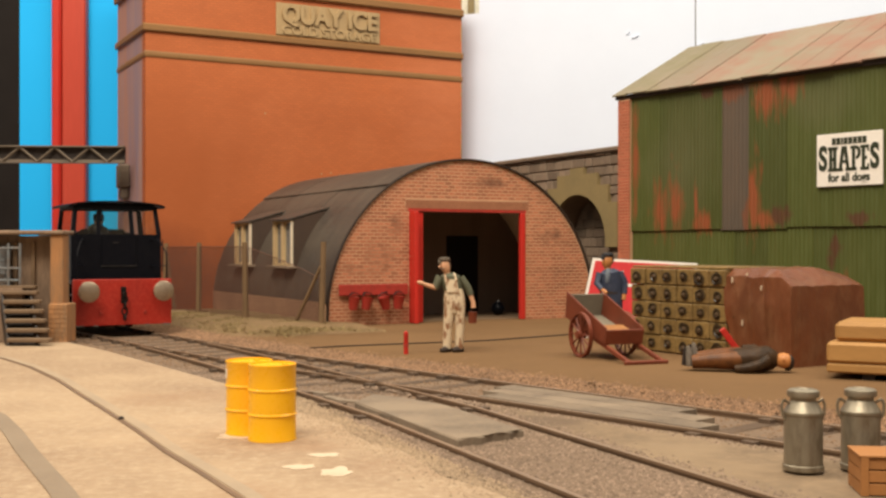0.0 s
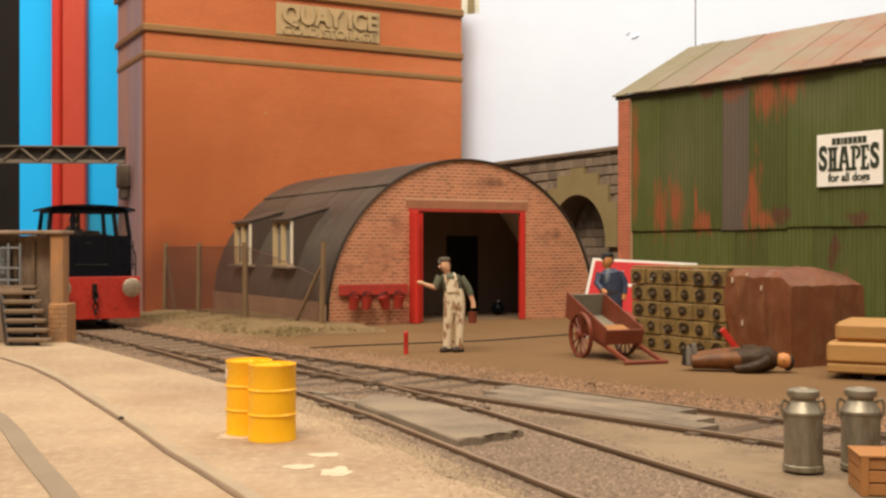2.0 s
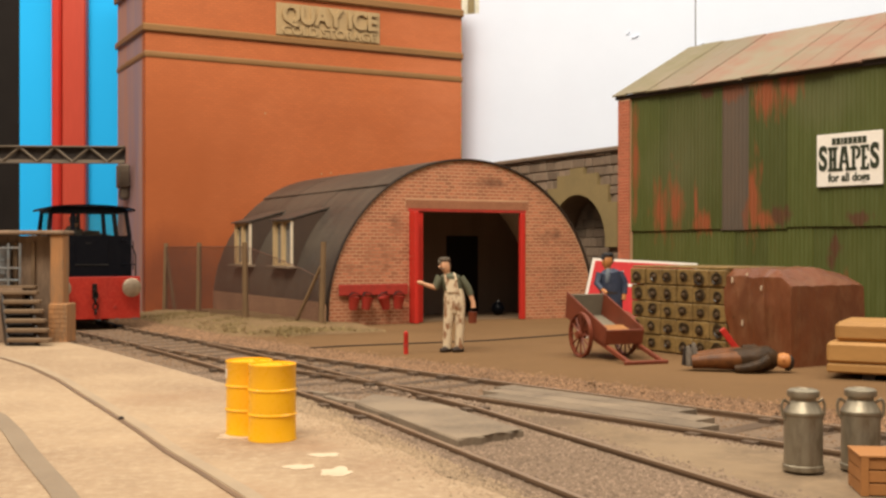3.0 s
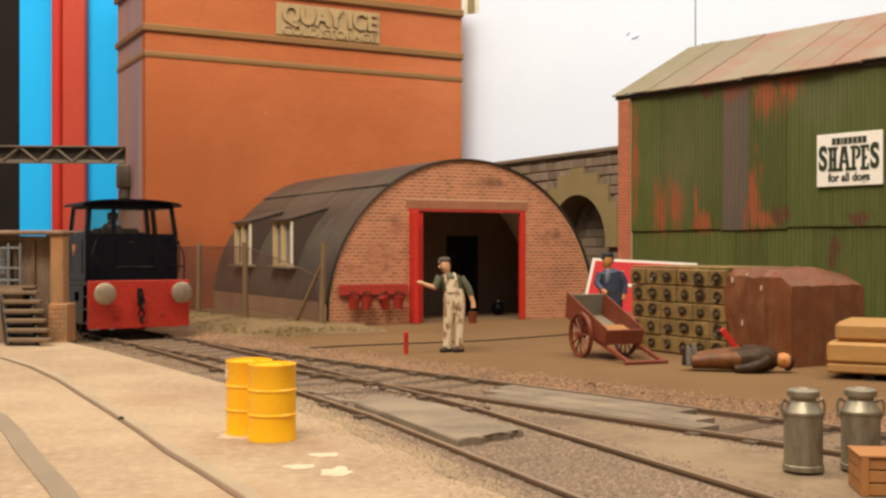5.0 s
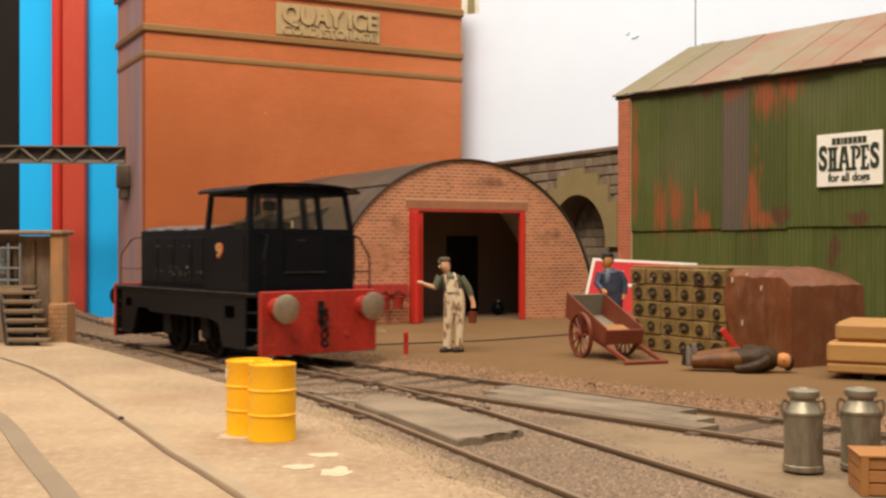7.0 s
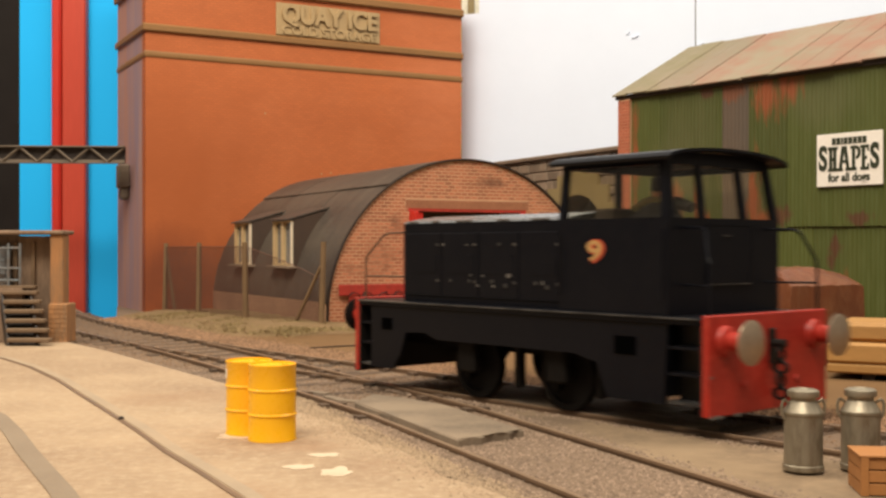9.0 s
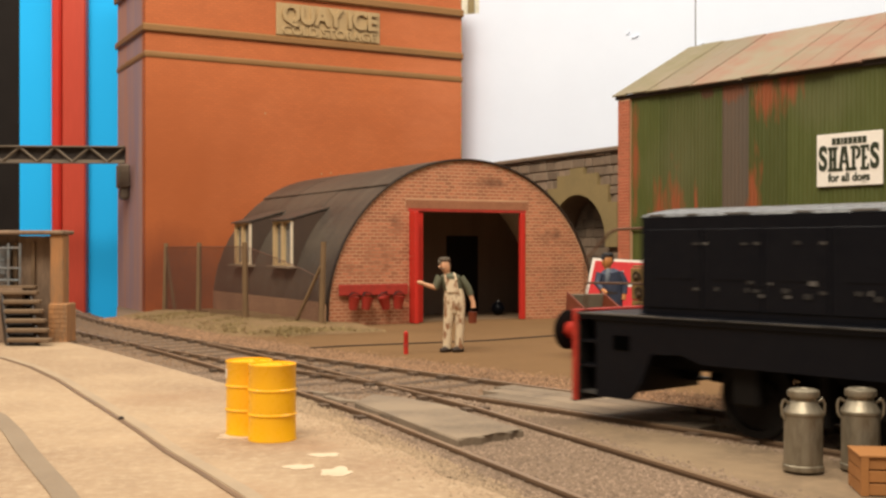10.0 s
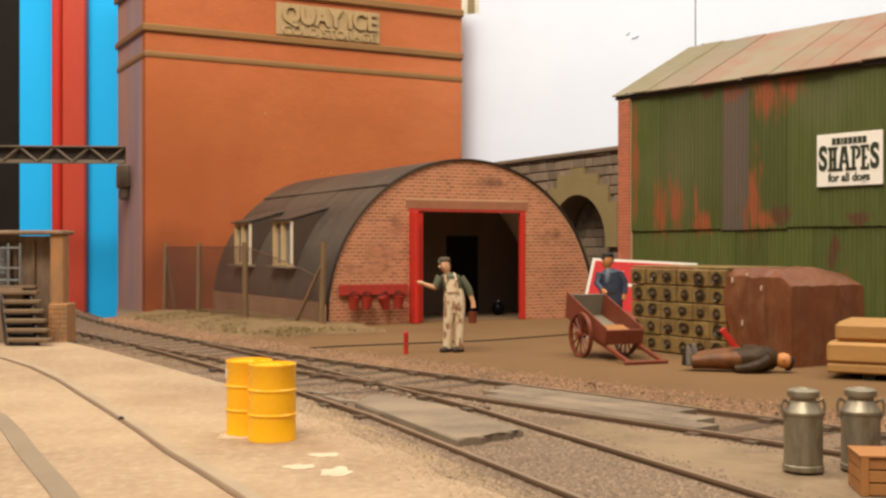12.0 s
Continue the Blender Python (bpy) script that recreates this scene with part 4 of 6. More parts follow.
# ---- loading dock ----
def dock():
    t = thing("loading_dock", at(-8.08, 23.4, -0.02, 0, 0, 0), "rendered loading dock with brick corner pillar and flat coping", "loading dock")
    part("pillar", boxed(-0.14, 0.13, 0.0, 0.4, 0.8, 2.26, bevel=0.02), DOCK_BRICK, t, "orange brick corner pillar")
    base = part("pillar_base", boxed(-0.15, 0.24, -0.06, 0.5, 0, 0.82, bevel=0.02), DOCK_BRICK, t)
    for k in range(8):
        for x0, x1 in (((-0.15, 0.1), (0.1, 0.24)) if k % 2 else ((-0.15, -0.03), (-0.03, 0.24))):
            part("brick", boxed(x0 + 0.006, x1 - 0.006, -0.07, -0.05, 0.01 + k * 0.1, 0.098 + k * 0.1), DOCK_BRICK, base)
    part("back_wall", boxed(-4.5, -0.14, 0.42, 0.6, 0, 2.24), PLATFORM_WALL, t)
    part("coping", boxed(-4.6, 0.17, -0.08, 0.62, 2.262, 2.35, bevel=0.025), PLATFORM_WALL, t)
    part("platform_deck", boxed(-4.5, -0.62, -0.25, 0.42, 0, 1.16, bevel=0.02), PLATFORM_WALL, t)
    for x in (-0.62, -1.0, -1.9):
        part("wall_post", boxed(x - 0.04, x + 0.04, 0.33, 0.42, 1.16, 2.1), WOOD, t)


def dock_steps():
    t = thing("dock_steps", at(-8.27, 22.3, -0.01), "weathered wooden open-riser steps up to the dock", "steps")
    for i in range(6):
        y, z = 0.05 + i * 0.14, 0.1 + i * 0.185
        part("tread", boxed(-0.45 - 0.075 * i, 0.41 - 0.105 * i, y, y + 0.2, z - 0.02, z + 0.065, bevel=0.018), WOOD, t)
    for x in (-0.38, 0.22):
        bm = bmesh.new()
        prism(bm, [(0.1, 0), (0.4, 0), (1.1, 1.05), (0.95, 1.12), (0.8, 1.0)], "x", x, x + 0.05)
        for v in bm.verts:
            v.co.x -= 0.6 * v.co.y
        part("stringer", bm, FELT_EDGE, t)
    bm = shift_prism2([(0.34, 0.02), (0.38, 0.02), (1.08, 1.02), (1.04, 1.02)], -0.36, 0.3)
    for v in bm.verts:
        v.co.x -= 0.62 * v.co.y
    part("riser_board", bm, FELT_EDGE, t)
    part("landing_board", boxed(-1.15, -0.2, 0.86, 1.1, 1.13, 1.19, bevel=0.012), WOOD, t)
    r = thing("tubular_rack", at(-9.15, 23.25, 1.14), "grey steel tube rack standing on the dock", "rack")
    for x in (-0.55, 0.12, 0.36):
        part("upright", rod(bmesh.new(), (x, 0, 0), (x, 0, 0.92), 0.028, seg=7), BLUEGREY, r)
    for z in (0.15, 0.4, 0.82):
        part("cross_tube", rod(bmesh.new(), (-0.9, 0, z), (0.36, 0, z), 0.024, seg=7), BLUEGREY, r)
    d = thing("blue_drum", at(-9.4, 23.6, 1.14), "blue-grey oil drum on the dock", "drum")
    part("body", lathe(bmesh.new(), [(0, 0), (0.28, 0), (0.28, 0.27), (0.295, 0.28), (0.28, 0.29), (0.28, 0.55), (0.295, 0.56), (0.28, 0.57), (0.28, 0.84), (0.25, 0.83), (0, 0.83)], 18), BLUEGREY, d, smooth=True)


def shift_prism2(pts, a, b):
    return prism(bmesh.new(), pts, "x", a, b)


dock()
dock_steps()


# ---- fence on a grassy bank ----
FP = [(-3.04, 28.0), (-5.27, 29.9), (-7.1, 32.5), (-8.75, 35.2)]


def bank():
    bm = bmesh.new()
    rows = []
    n = 26
    rnd = random.Random(8)
    for i in range(n + 1):
        u = i / n
        s = -20.6 - u * 10.8
        row = []
        for k, o in enumerate((1.15, 1.6, 2.2, 3.0, 4.0, 5.4)):
            p = track_a(s, o + (0.9 * u if o > 4 else 0))[0]
            h = (-0.14, -0.05, 0.04, 0.10, 0.12, 0.06)[k] * min(1, u * 4) - 0.09 * max(0.0, 1 - u * 5) + rnd.uniform(-0.035, 0.035) * min(1, u * 4)
            row.append(bm.verts.new((p.x, p.y, h)))
        rows.append(row)
    for a, b in zip(rows, rows[1:]):
        for k in range(5):
            bm.faces.new((a[k], a[k + 1], b[k + 1], b[k]))
    tagged(part("earth_bank", bm, BANKM, smooth=True), "low earth bank with sparse dry grass along the fence", "bank", kind="structure")
    bm = bmesh.new()
    for i in range(620):
        s, o = rnd.uniform(-30.5, -20.8), rnd.triangular(1.7, 5.0, 3.2)
        if noise.noise((s * 0.5, o * 0.7, 0)) < -0.15 or (s > -21.5 and rnd.random() < 0.6):
            continue
        c = track_a(s, o)[0]
        z = -0.03 + 0.1 * min(1, (o - 1.2) / 2)
        big = rnd.uniform(0.5, 1.0)
        for k in range(26):
            p = c + Vector((rnd.gauss(0, 0.13), rnd.gauss(0, 0.13)))
            h, a = rnd.uniform(0.03, 0.12) * big, rnd.uniform(0, 6.28)
            dx, dy = 0.012 * math.cos(a), 0.012 * math.sin(a)
            lx, ly = rnd.uniform(-0.08, 0.08), rnd.uniform(-0.08, 0.08)
            bm.faces.new([bm.verts.new(q) for q in ((p.x - dx, p.y - dy, z), (p.x + dx, p.y + dy, z), (p.x + lx, p.y + ly, z + h))])
    tagged(part("dry_grass", bm, GRASS), "tufts of short dry green-brown grass", "grass", kind="stuff")


bank()


def sag(u):
    """Height of the loose netting across the end bay."""
    return 1.15 + 0.85 * u ** 0.8


def fence():
    t = thing("wire_fence", at(0, 0, 0), "sagging chain-link fence on leaning wooden posts", "fence")
    for i, (x, y) in enumerate(FP):
        bm = bmesh.new()
        lean = (0.05, -0.03, 0.02, 0.04)[i]
        rod(bm, (x, y, -0.03), (x + lean, y, 2.12), 0.085, 0.07, 7)
        part("post", bm, FENCE_POST, t)
    part("brace", rod(bmesh.new(), (FP[0][0] - 0.75, FP[0][1] + 0.55, 0), (FP[0][0] - 0.02, FP[0][1], 1.5), 0.045, seg=6), FENCE_POST, t)
    part("brace", rod(bmesh.new(), (FP[3][0] + 0.45, FP[3][1] - 0.5, 0), (FP[3][0] + 0.05, FP[3][1], 1.75), 0.06, seg=6), FENCE_POST, t)
    for bay, (a, b) in enumerate(zip(FP, FP[1:])):
        A, B = Vector((*a, 0)), Vector((*b, 0))
        L = (B - A).length
        d = (B - A) / L
        bm = bmesh.new()
        st = 0.075
        n = int((L + 2) / st)
        for sg in (1, -1):
            for i in range(n):
                u0 = i * st - 2.0 if sg > 0 else i * st
                pts = []
                for z in (0.05, 2.0):
                    pts.append((u0 + (z if sg > 0 else -z), z))
                (ua, za), (ub, zb) = pts
                # keep the wire inside the bay
                def clip(ua, za, ub, zb):
                    if ua > ub:
                        ua, za, ub, zb = ub, zb, ua, za
                    if ub <= 0 or ua >= L:
                        return None
                    k = (zb - za) / (ub - ua)
                    if ua < 0:
                        za, ua = za - k * ua, 0
                    if ub > L:
                        zb, ub = zb - k * (ub - L), L
                    return ua, za, ub, zb
                c = clip(ua, za, ub, zb)
                if not c:
                    continue
                if bay == 0:
                    # the end bay has come loose and hangs down towards the end post
                    (u0, v0, u1, v1) = c
                    ta, tb = v0 - sag(u0 / L), v1 - sag(u1 / L)
                    if ta >= 0 and tb >= 0:
                        continue
                    if ta * tb < 0:
                        k = ta / (ta - tb)
                        m_ = (u0 + (u1 - u0) * k, v0 + (v1 - v0) * k)
                        c = (*m_, u1, v1) if ta > 0 else (u0, v0, *m_)
                p, q = A + d * c[0] + Vector((0, 0, c[1])), A + d * c[2] + Vector((0, 0, c[3]))
                w = Vector((0, 0, 0.0042))
                bm.faces.new([bm.verts.new(v) for v in (p - w, q - w, q + w, p + w)])
                w = Vector((0.004, 0.0026, 0))
                bm.faces.new([bm.verts.new(v) for v in (p - w, q - w, q + w, p + w)])
        m = part("netting", bm, MESHWIRE, t, "rusty chain-link netting")
        bm = bmesh.new()
        for k in range(8):
            u0, u1 = k / 8, (k + 1) / 8
            rod(bm, A + (B - A) * u0 + Vector((0, 0, sag(u0) if bay == 0 else 2.0)), A + (B - A) * u1 + Vector((0, 0, sag(u1) if bay == 0 else 2.0)), 0.012, seg=4)
        part("top_wire", bm, MESHWIRE, m)


fence()


# ---- painted model figures ----
SKIN = mat("figure_skin", (0.62, 0.33, 0.185), None, 0.5, bump=0)
GREENSHIRT = mat("figure_green_shirt", (0.10, 0.10, 0.06), None, 0.6, bump=0)
DUNGAREE = mat("figure_cream_dungarees", (0.74, 0.60, 0.41), (0.26, 0.095, 0.03), 0.6, big=5.5, mix=0.95, bump=0.3, bscale=14, stretch=(1.2, 1.2, 0.7), lo=0.5, hi=0.57, col3=(0.74, 0.62, 0.44))
CAPGREY = mat("figure_grey_cap", (0.11, 0.085, 0.06), None, 0.7, bump=0)
BOOT = mat("figure_boots", (0.045, 0.03, 0.022), None, 0.5, bump=0)
NAVY = mat("figure_navy", (0.032, 0.042, 0.075), (0.06, 0.07, 0.105), 0.6, big=6, mix=0.9, bump=0.4, bscale=14)
BROWNCOAT = mat("figure_brown_coat", (0.17, 0.062, 0.018), (0.04, 0.018, 0.009), 0.45, big=5, mix=0.85, spec=0.25)
DARKCOAT = mat("figure_dark_coat", (0.06, 0.033, 0.016), (0.012, 0.008, 0.005), 0.45, big=5, mix=0.95, bump=0.5, bscale=16, spec=0.15)
WEATHERFACE = mat("figure_ruddy_face", (0.50, 0.205, 0.06), (0.38, 0.14, 0.04), 0.5, big=9, bump=0)
CAPDARK = mat("figure_dark_cap", (0.018, 0.017, 0.02), None, 0.6, bump=0)
GREYSHIRT = mat("figure_grey_blue_shirt", (0.13, 0.15, 0.18), None, 0.6, bump=0)
GREYBOOT = mat("figure_grey_boots", (0.24, 0.205, 0.165), (0.035, 0.026, 0.02), 0.3, big=7, mix=0.95)


def tube(bm, pts, radii, mi, seg=10, flat=1.0):
    """A limb through points with a radius at each; flat squeezes it along y."""
    rings = []
    for i, p in enumerate(pts):
        p = Vector(p)
        d = (Vector(pts[min(i + 1, len(pts) - 1)]) - Vector(pts[max(0, i - 1)])).normalized()
        q = d.to_track_quat("Z", "Y") if i == 0 else last.rotation_difference(d) @ q
        last = d
        ring = []
        for k in range(seg):
            a = 2 * math.pi * k / seg
            v = q @ Vector((math.cos(a), math.sin(a), 0)) * radii[i]
            v.y *= flat
            ring.append(bm.verts.new(p + v))
        rings.append(ring)
    fs = []
    for a, b in zip(rings, rings[1:]):
        for k in range(seg):
            fs.append(bm.faces.new((a[k], a[(k + 1) % seg], b[(k + 1) % seg], b[k])))
    fs += [bm.faces.new(rings[0][::-1]), bm.faces.new(rings[-1])]
    for f in fs:
        f.material_index = mi


def figure(name, bm, mats, m, label, category="model figure"):
    ob = part(name, bm, mats[0], smooth=True)
    for k in mats[1:]:
        ob.data.materials.append(k)
    ob.matrix_basis = m
    return tagged(ob, label, category)


def head(bm, x, y, z, cap=3, skin=0, turn=-1.0):
    tube(bm, [(x, y, z - 0.16), (x, y, z - 0.02)], [0.06, 0.065], skin, 8)
    tube(bm, [(x, y, z - 0.06), (x + turn * 0.01, y, z - 0.01), (x, y, z + 0.07), (x, y, z + 0.15), (x, y, z + 0.2)], [0.055, 0.092, 0.105, 0.095, 0.05], skin, 10)
    tube(bm, [(x + turn * 0.085, y - 0.05, z + 0.08), (x + turn * 0.118, y - 0.065, z + 0.045)], [0.018, 0.024], skin, 6)
    # hair at the back and sides, brows and eyes
    tube(bm, [(x - turn * 0.05, y + 0.035, z + 0.02), (x - turn * 0.055, y + 0.035, z + 0.1), (x - turn * 0.045, y + 0.03, z + 0.17)], [0.06, 0.08, 0.078], cap + 1, 10)
    for e in (-0.09, -0.02):
        tube(bm, [(x + turn * (0.075 if e < -0.05 else 0.1), y + e, z + 0.095), (x + turn * (0.09 if e < -0.05 else 0.108), y + e - 0.012, z + 0.09)], [0.010, 0.008], cap + 1, 5)
    tube(bm, [(x, y, z + 0.16), (x, y, z + 0.19), (x, y, z + 0.225), (x, y, z + 0.24)], [0.104, 0.12, 0.112, 0.05], cap, 10)
    tube(bm, [(x + turn * 0.05, y - 0.02, z + 0.14), (x + turn * 0.13, y - 0.02, z + 0.155)], [0.07, 0.035], cap, 8, 0.9)


def worker():
    bm = bmesh.new()
    for sx, fx in ((-0.11, -0.1), (0.12, 0.14)):
        tube(bm, [(fx - 0.02, 0.02, 0.07), (fx, 0, 0.45), (sx * 0.8, 0, 0.92)], [0.085, 0.095, 0.125], 2)
        tube(bm, [(fx + 0.05, 0.05, 0.05), (fx - 0.06, -0.05, 0.05), (fx - 0.15, -0.1, 0.04)], [0.05, 0.065, 0.04], 4, 8)
    tube(bm, [(0.01, 0, 0.74), (0.01, 0, 0.84), (0, 0, 1.0), (0.01, 0, 1.12), (0.0, -0.01, 1.2)], [0.15, 0.205, 0.215, 0.2, 0.19], 2, 12, 0.72)
    tube(bm, [(0, 0, 1.16), (0, 0, 1.3), (0, 0, 1.44), (0, 0, 1.5)], [0.195, 0.215, 0.2, 0.09], 1, 12, 0.68)
    box(bm, -0.13, 0.11, -0.17, -0.13, 1.14, 1.38)
    for f in bm.faces[-6:]:
        f.material_index = 2
    for x in (-0.1, 0.1):
        n0 = len(bm.faces)
        tube(bm, [(x, -0.155, 1.36), (x * 1.0, -0.13, 1.44), (x * 0.9, 0, 1.49)], [0.024, 0.024, 0.024], 2, 5)
    tube(bm, [(-0.2, 0, 1.42), (-0.34, -0.04, 1.24), (-0.36, -0.05, 1.2)], [0.085, 0.07, 0.06], 1)
    tube(bm, [(-0.35, -0.05, 1.22), (-0.5, -0.12, 1.27), (-0.6, -0.15, 1.31)], [0.05, 0.042, 0.035], 0)
    tube(bm, [(-0.58, -0.15, 1.31), (-0.68, -0.17, 1.33)], [0.045, 0.03], 0)
    tube(bm, [(0.2, 0, 1.42), (0.3, -0.02, 1.22), (0.33, -0.02, 1.08)], [0.09, 0.078, 0.066], 1)
    tube(bm, [(0.32, -0.02, 1.12), (0.37, -0.04, 0.95), (0.38, -0.05, 0.84)], [0.05, 0.044, 0.05], 0)
    head(bm, -0.04, 0, 1.56)
    tube(bm, [(-0.17, -0.05, 1.575), (-0.12, -0.1, 1.58), (-0.06, -0.115, 1.575)], [0.008, 0.013, 0.008], 4, 6)
    for v in bm.verts:
        k = min(1.0, max(0.0, (v.co.z - 0.55) / 1.1))
        v.co.x += 0.05 * math.sin(k * math.pi) - 0.13 * k * k
        v.co.x *= 0.95
    figure("worker_figure", bm, (SKIN, GREENSHIRT, DUNGAREE, CAPGREY, BOOT), at(0.19, 21.25, -0.015), "painted figure in cream dungarees, green shirt and cap")
    t = thing("paint_can", at(0.56, 21.2, -0.02), "small brown tin pail at the figure's side", "pail")
    part("body", lathe(bmesh.new(), [(0, 0.56), (0.075, 0.555), (0.085, 0.76), (0.09, 0.77), (0.07, 0.76), (0, 0.74)], 12), CART, t, smooth=True)
    part("bail", rod(bmesh.new(), (-0.08, 0, 0.76), (0, 0, 0.86), 0.01, seg=4), INK, t)


worker()


def porter():
    bm = bmesh.new()
    for sx in (-0.12, 0.12):
        tube(bm, [(sx, 0, 0.06), (sx, 0.02, 0.5), (sx * 0.7, 0, 0.95)], [0.08, 0.1, 0.13], 1)
        tube(bm, [(sx, 0.05, 0.05), (sx - 0.03, -0.16, 0.04)], [0.06, 0.045], 3, 8)
    tube(bm, [(0, 0, 0.8), (0, 0, 1.0), (-0.02, -0.02, 1.2), (-0.05, -0.03, 1.4), (-0.06, -0.03, 1.47)], [0.2, 0.21, 0.215, 0.21, 0.1], 1, 12, 0.72)
    tube(bm, [(0.14, 0, 1.4), (0.25, 0, 1.2), (0.24, -0.03, 0.98)], [0.085, 0.075, 0.06], 1)
    tube(bm, [(0.24, -0.03, 0.99), (0.22, -0.06, 0.86)], [0.045, 0.045], 0)
    tube(bm, [(-0.24, -0.03, 1.38), (-0.3, -0.08, 1.18), (-0.22, -0.2, 1.06)], [0.08, 0.07, 0.055], 1)
    tube(bm, [(-0.22, -0.2, 1.06), (-0.14, -0.26, 1.0)], [0.045, 0.04], 0)
    tube(bm, [(-0.12, -0.15, 1.2), (-0.1, -0.165, 1.34), (-0.08, -0.11, 1.46)], [0.03, 0.055, 0.05], 4, 8, 0.6)
    tube(bm, [(-0.02, 0, 0.98), (-0.02, 0, 1.03)], [0.218, 0.218], 3, 12, 0.72)
    head(bm, -0.09, -0.03, 1.55, 2)
    figure("porter_figure", bm, (WEATHERFACE, NAVY, CAPDARK, BOOT, GREYSHIRT), at(3.5, 23.2, -0.015) @ Matrix.Scale(1.05, 4), "painted figure in navy overalls and dark cap")


porter()


def lying_figure():
    bm = bmesh.new()
    # boots with the toes up, trousers, coat, arms, face, hair
    for x, y, z in ((-0.98, -0.06, 0.12), (-0.88, 0.12, 0.16)):
        tube(bm, [(x - 0.02, y, z - 0.04), (x - 0.03, y, z + 0.1), (x - 0.04, y, z + 0.22), (x - 0.05, y, z + 0.29)], [0.075, 0.08, 0.06, 0.035], 2, 10)
        tube(bm, [(x - 0.13, y, z - 0.03), (x - 0.12, y, z + 0.1), (x - 0.11, y, z + 0.26)], [0.05, 0.045, 0.035], 4, 8)
    tube(bm, [(-0.95, -0.06, 0.15), (-0.6, -0.05, 0.18), (-0.3, -0.05, 0.19), (0.05, 0, 0.2)], [0.11, 0.135, 0.15, 0.17], 0, 12)
    tube(bm, [(-0.88, 0.13, 0.2), (-0.4, 0.13, 0.24), (0.0, 0.1, 0.24)], [0.1, 0.13, 0.16], 0, 12)
    tube(bm, [(-0.22, 0.03, 0.19), (-0.05, 0.02, 0.2), (0.2, 0.02, 0.21), (0.5, 0.02, 0.23), (0.66, 0.02, 0.2), (0.72, 0.02, 0.18)], [0.16, 0.19, 0.2, 0.21, 0.15, 0.07], 1, 14)
    tube(bm, [(0.52, -0.16, 0.22), (0.34, -0.25, 0.13), (0.08, -0.27, 0.08), (-0.12, -0.25, 0.07)], [0.1, 0.095, 0.085, 0.06], 1, 10)
    tube(bm, [(0.5, 0.2, 0.24), (0.25, 0.2, 0.36), (0.02, 0.12, 0.37)], [0.09, 0.085, 0.06], 1, 10)
    tube(bm, [(0.68, 0.02, 0.19), (0.74, 0.0, 0.2), (0.82, -0.01, 0.2), (0.91, 0.0, 0.19), (0.95, 0.01, 0.19)], [0.07, 0.115, 0.13, 0.11, 0.06], 3, 12)
    tube(bm, [(0.8, -0.12, 0.22), (0.82, -0.16, 0.23)], [0.03, 0.02], 3, 6)
    tube(bm, [(0.83, 0.05, 0.15), (0.9, 0.05, 0.16), (0.98, 0.04, 0.18), (1.02, 0.04, 0.18)], [0.12, 0.135, 0.11, 0.05], 4, 12)
    bmesh.ops.transform(bm, matrix=Matrix.Diagonal((0.80, 0.95, 0.98, 1)), verts=bm.verts)
    figure("lying_figure", bm, (BROWNCOAT, DARKCOAT, GREYBOOT, WEATHERFACE, FELT_EDGE), at(4.755, 17.86, -0.02, 0, 0, -14), "painted figure lying on the ground in dark coat")
    t = thing("red_wedge", at(4.77, 18.25, 0.33, 0, -36, 0), "bright red slat leaning behind the lying figure", "slat")
    part("slat", boxed(-0.05, 0.05, -0.03, 0.03, -0.4, 0.38, bevel=0.01), RED, t)


lying_figure()


def hydrant():
    t = thing("red_marker_post", at(-0.69, 20.85, -0.025), "small red marker post with a darker band", "post")
    part("shaft", lathe(bmesh.new(), [(0, 0), (0.044, 0), (0.044, 0.36), (0.048, 0.37), (0.036, 0.42), (0, 0.44)], 10), RED, t, smooth=True)
    part("band", lathe(bmesh.new(), [(0.044, 0.14), (0.048, 0.15), (0.048, 0.18), (0.044, 0.19)], 10), RED_DULL, t, "darker band")


hydrant()


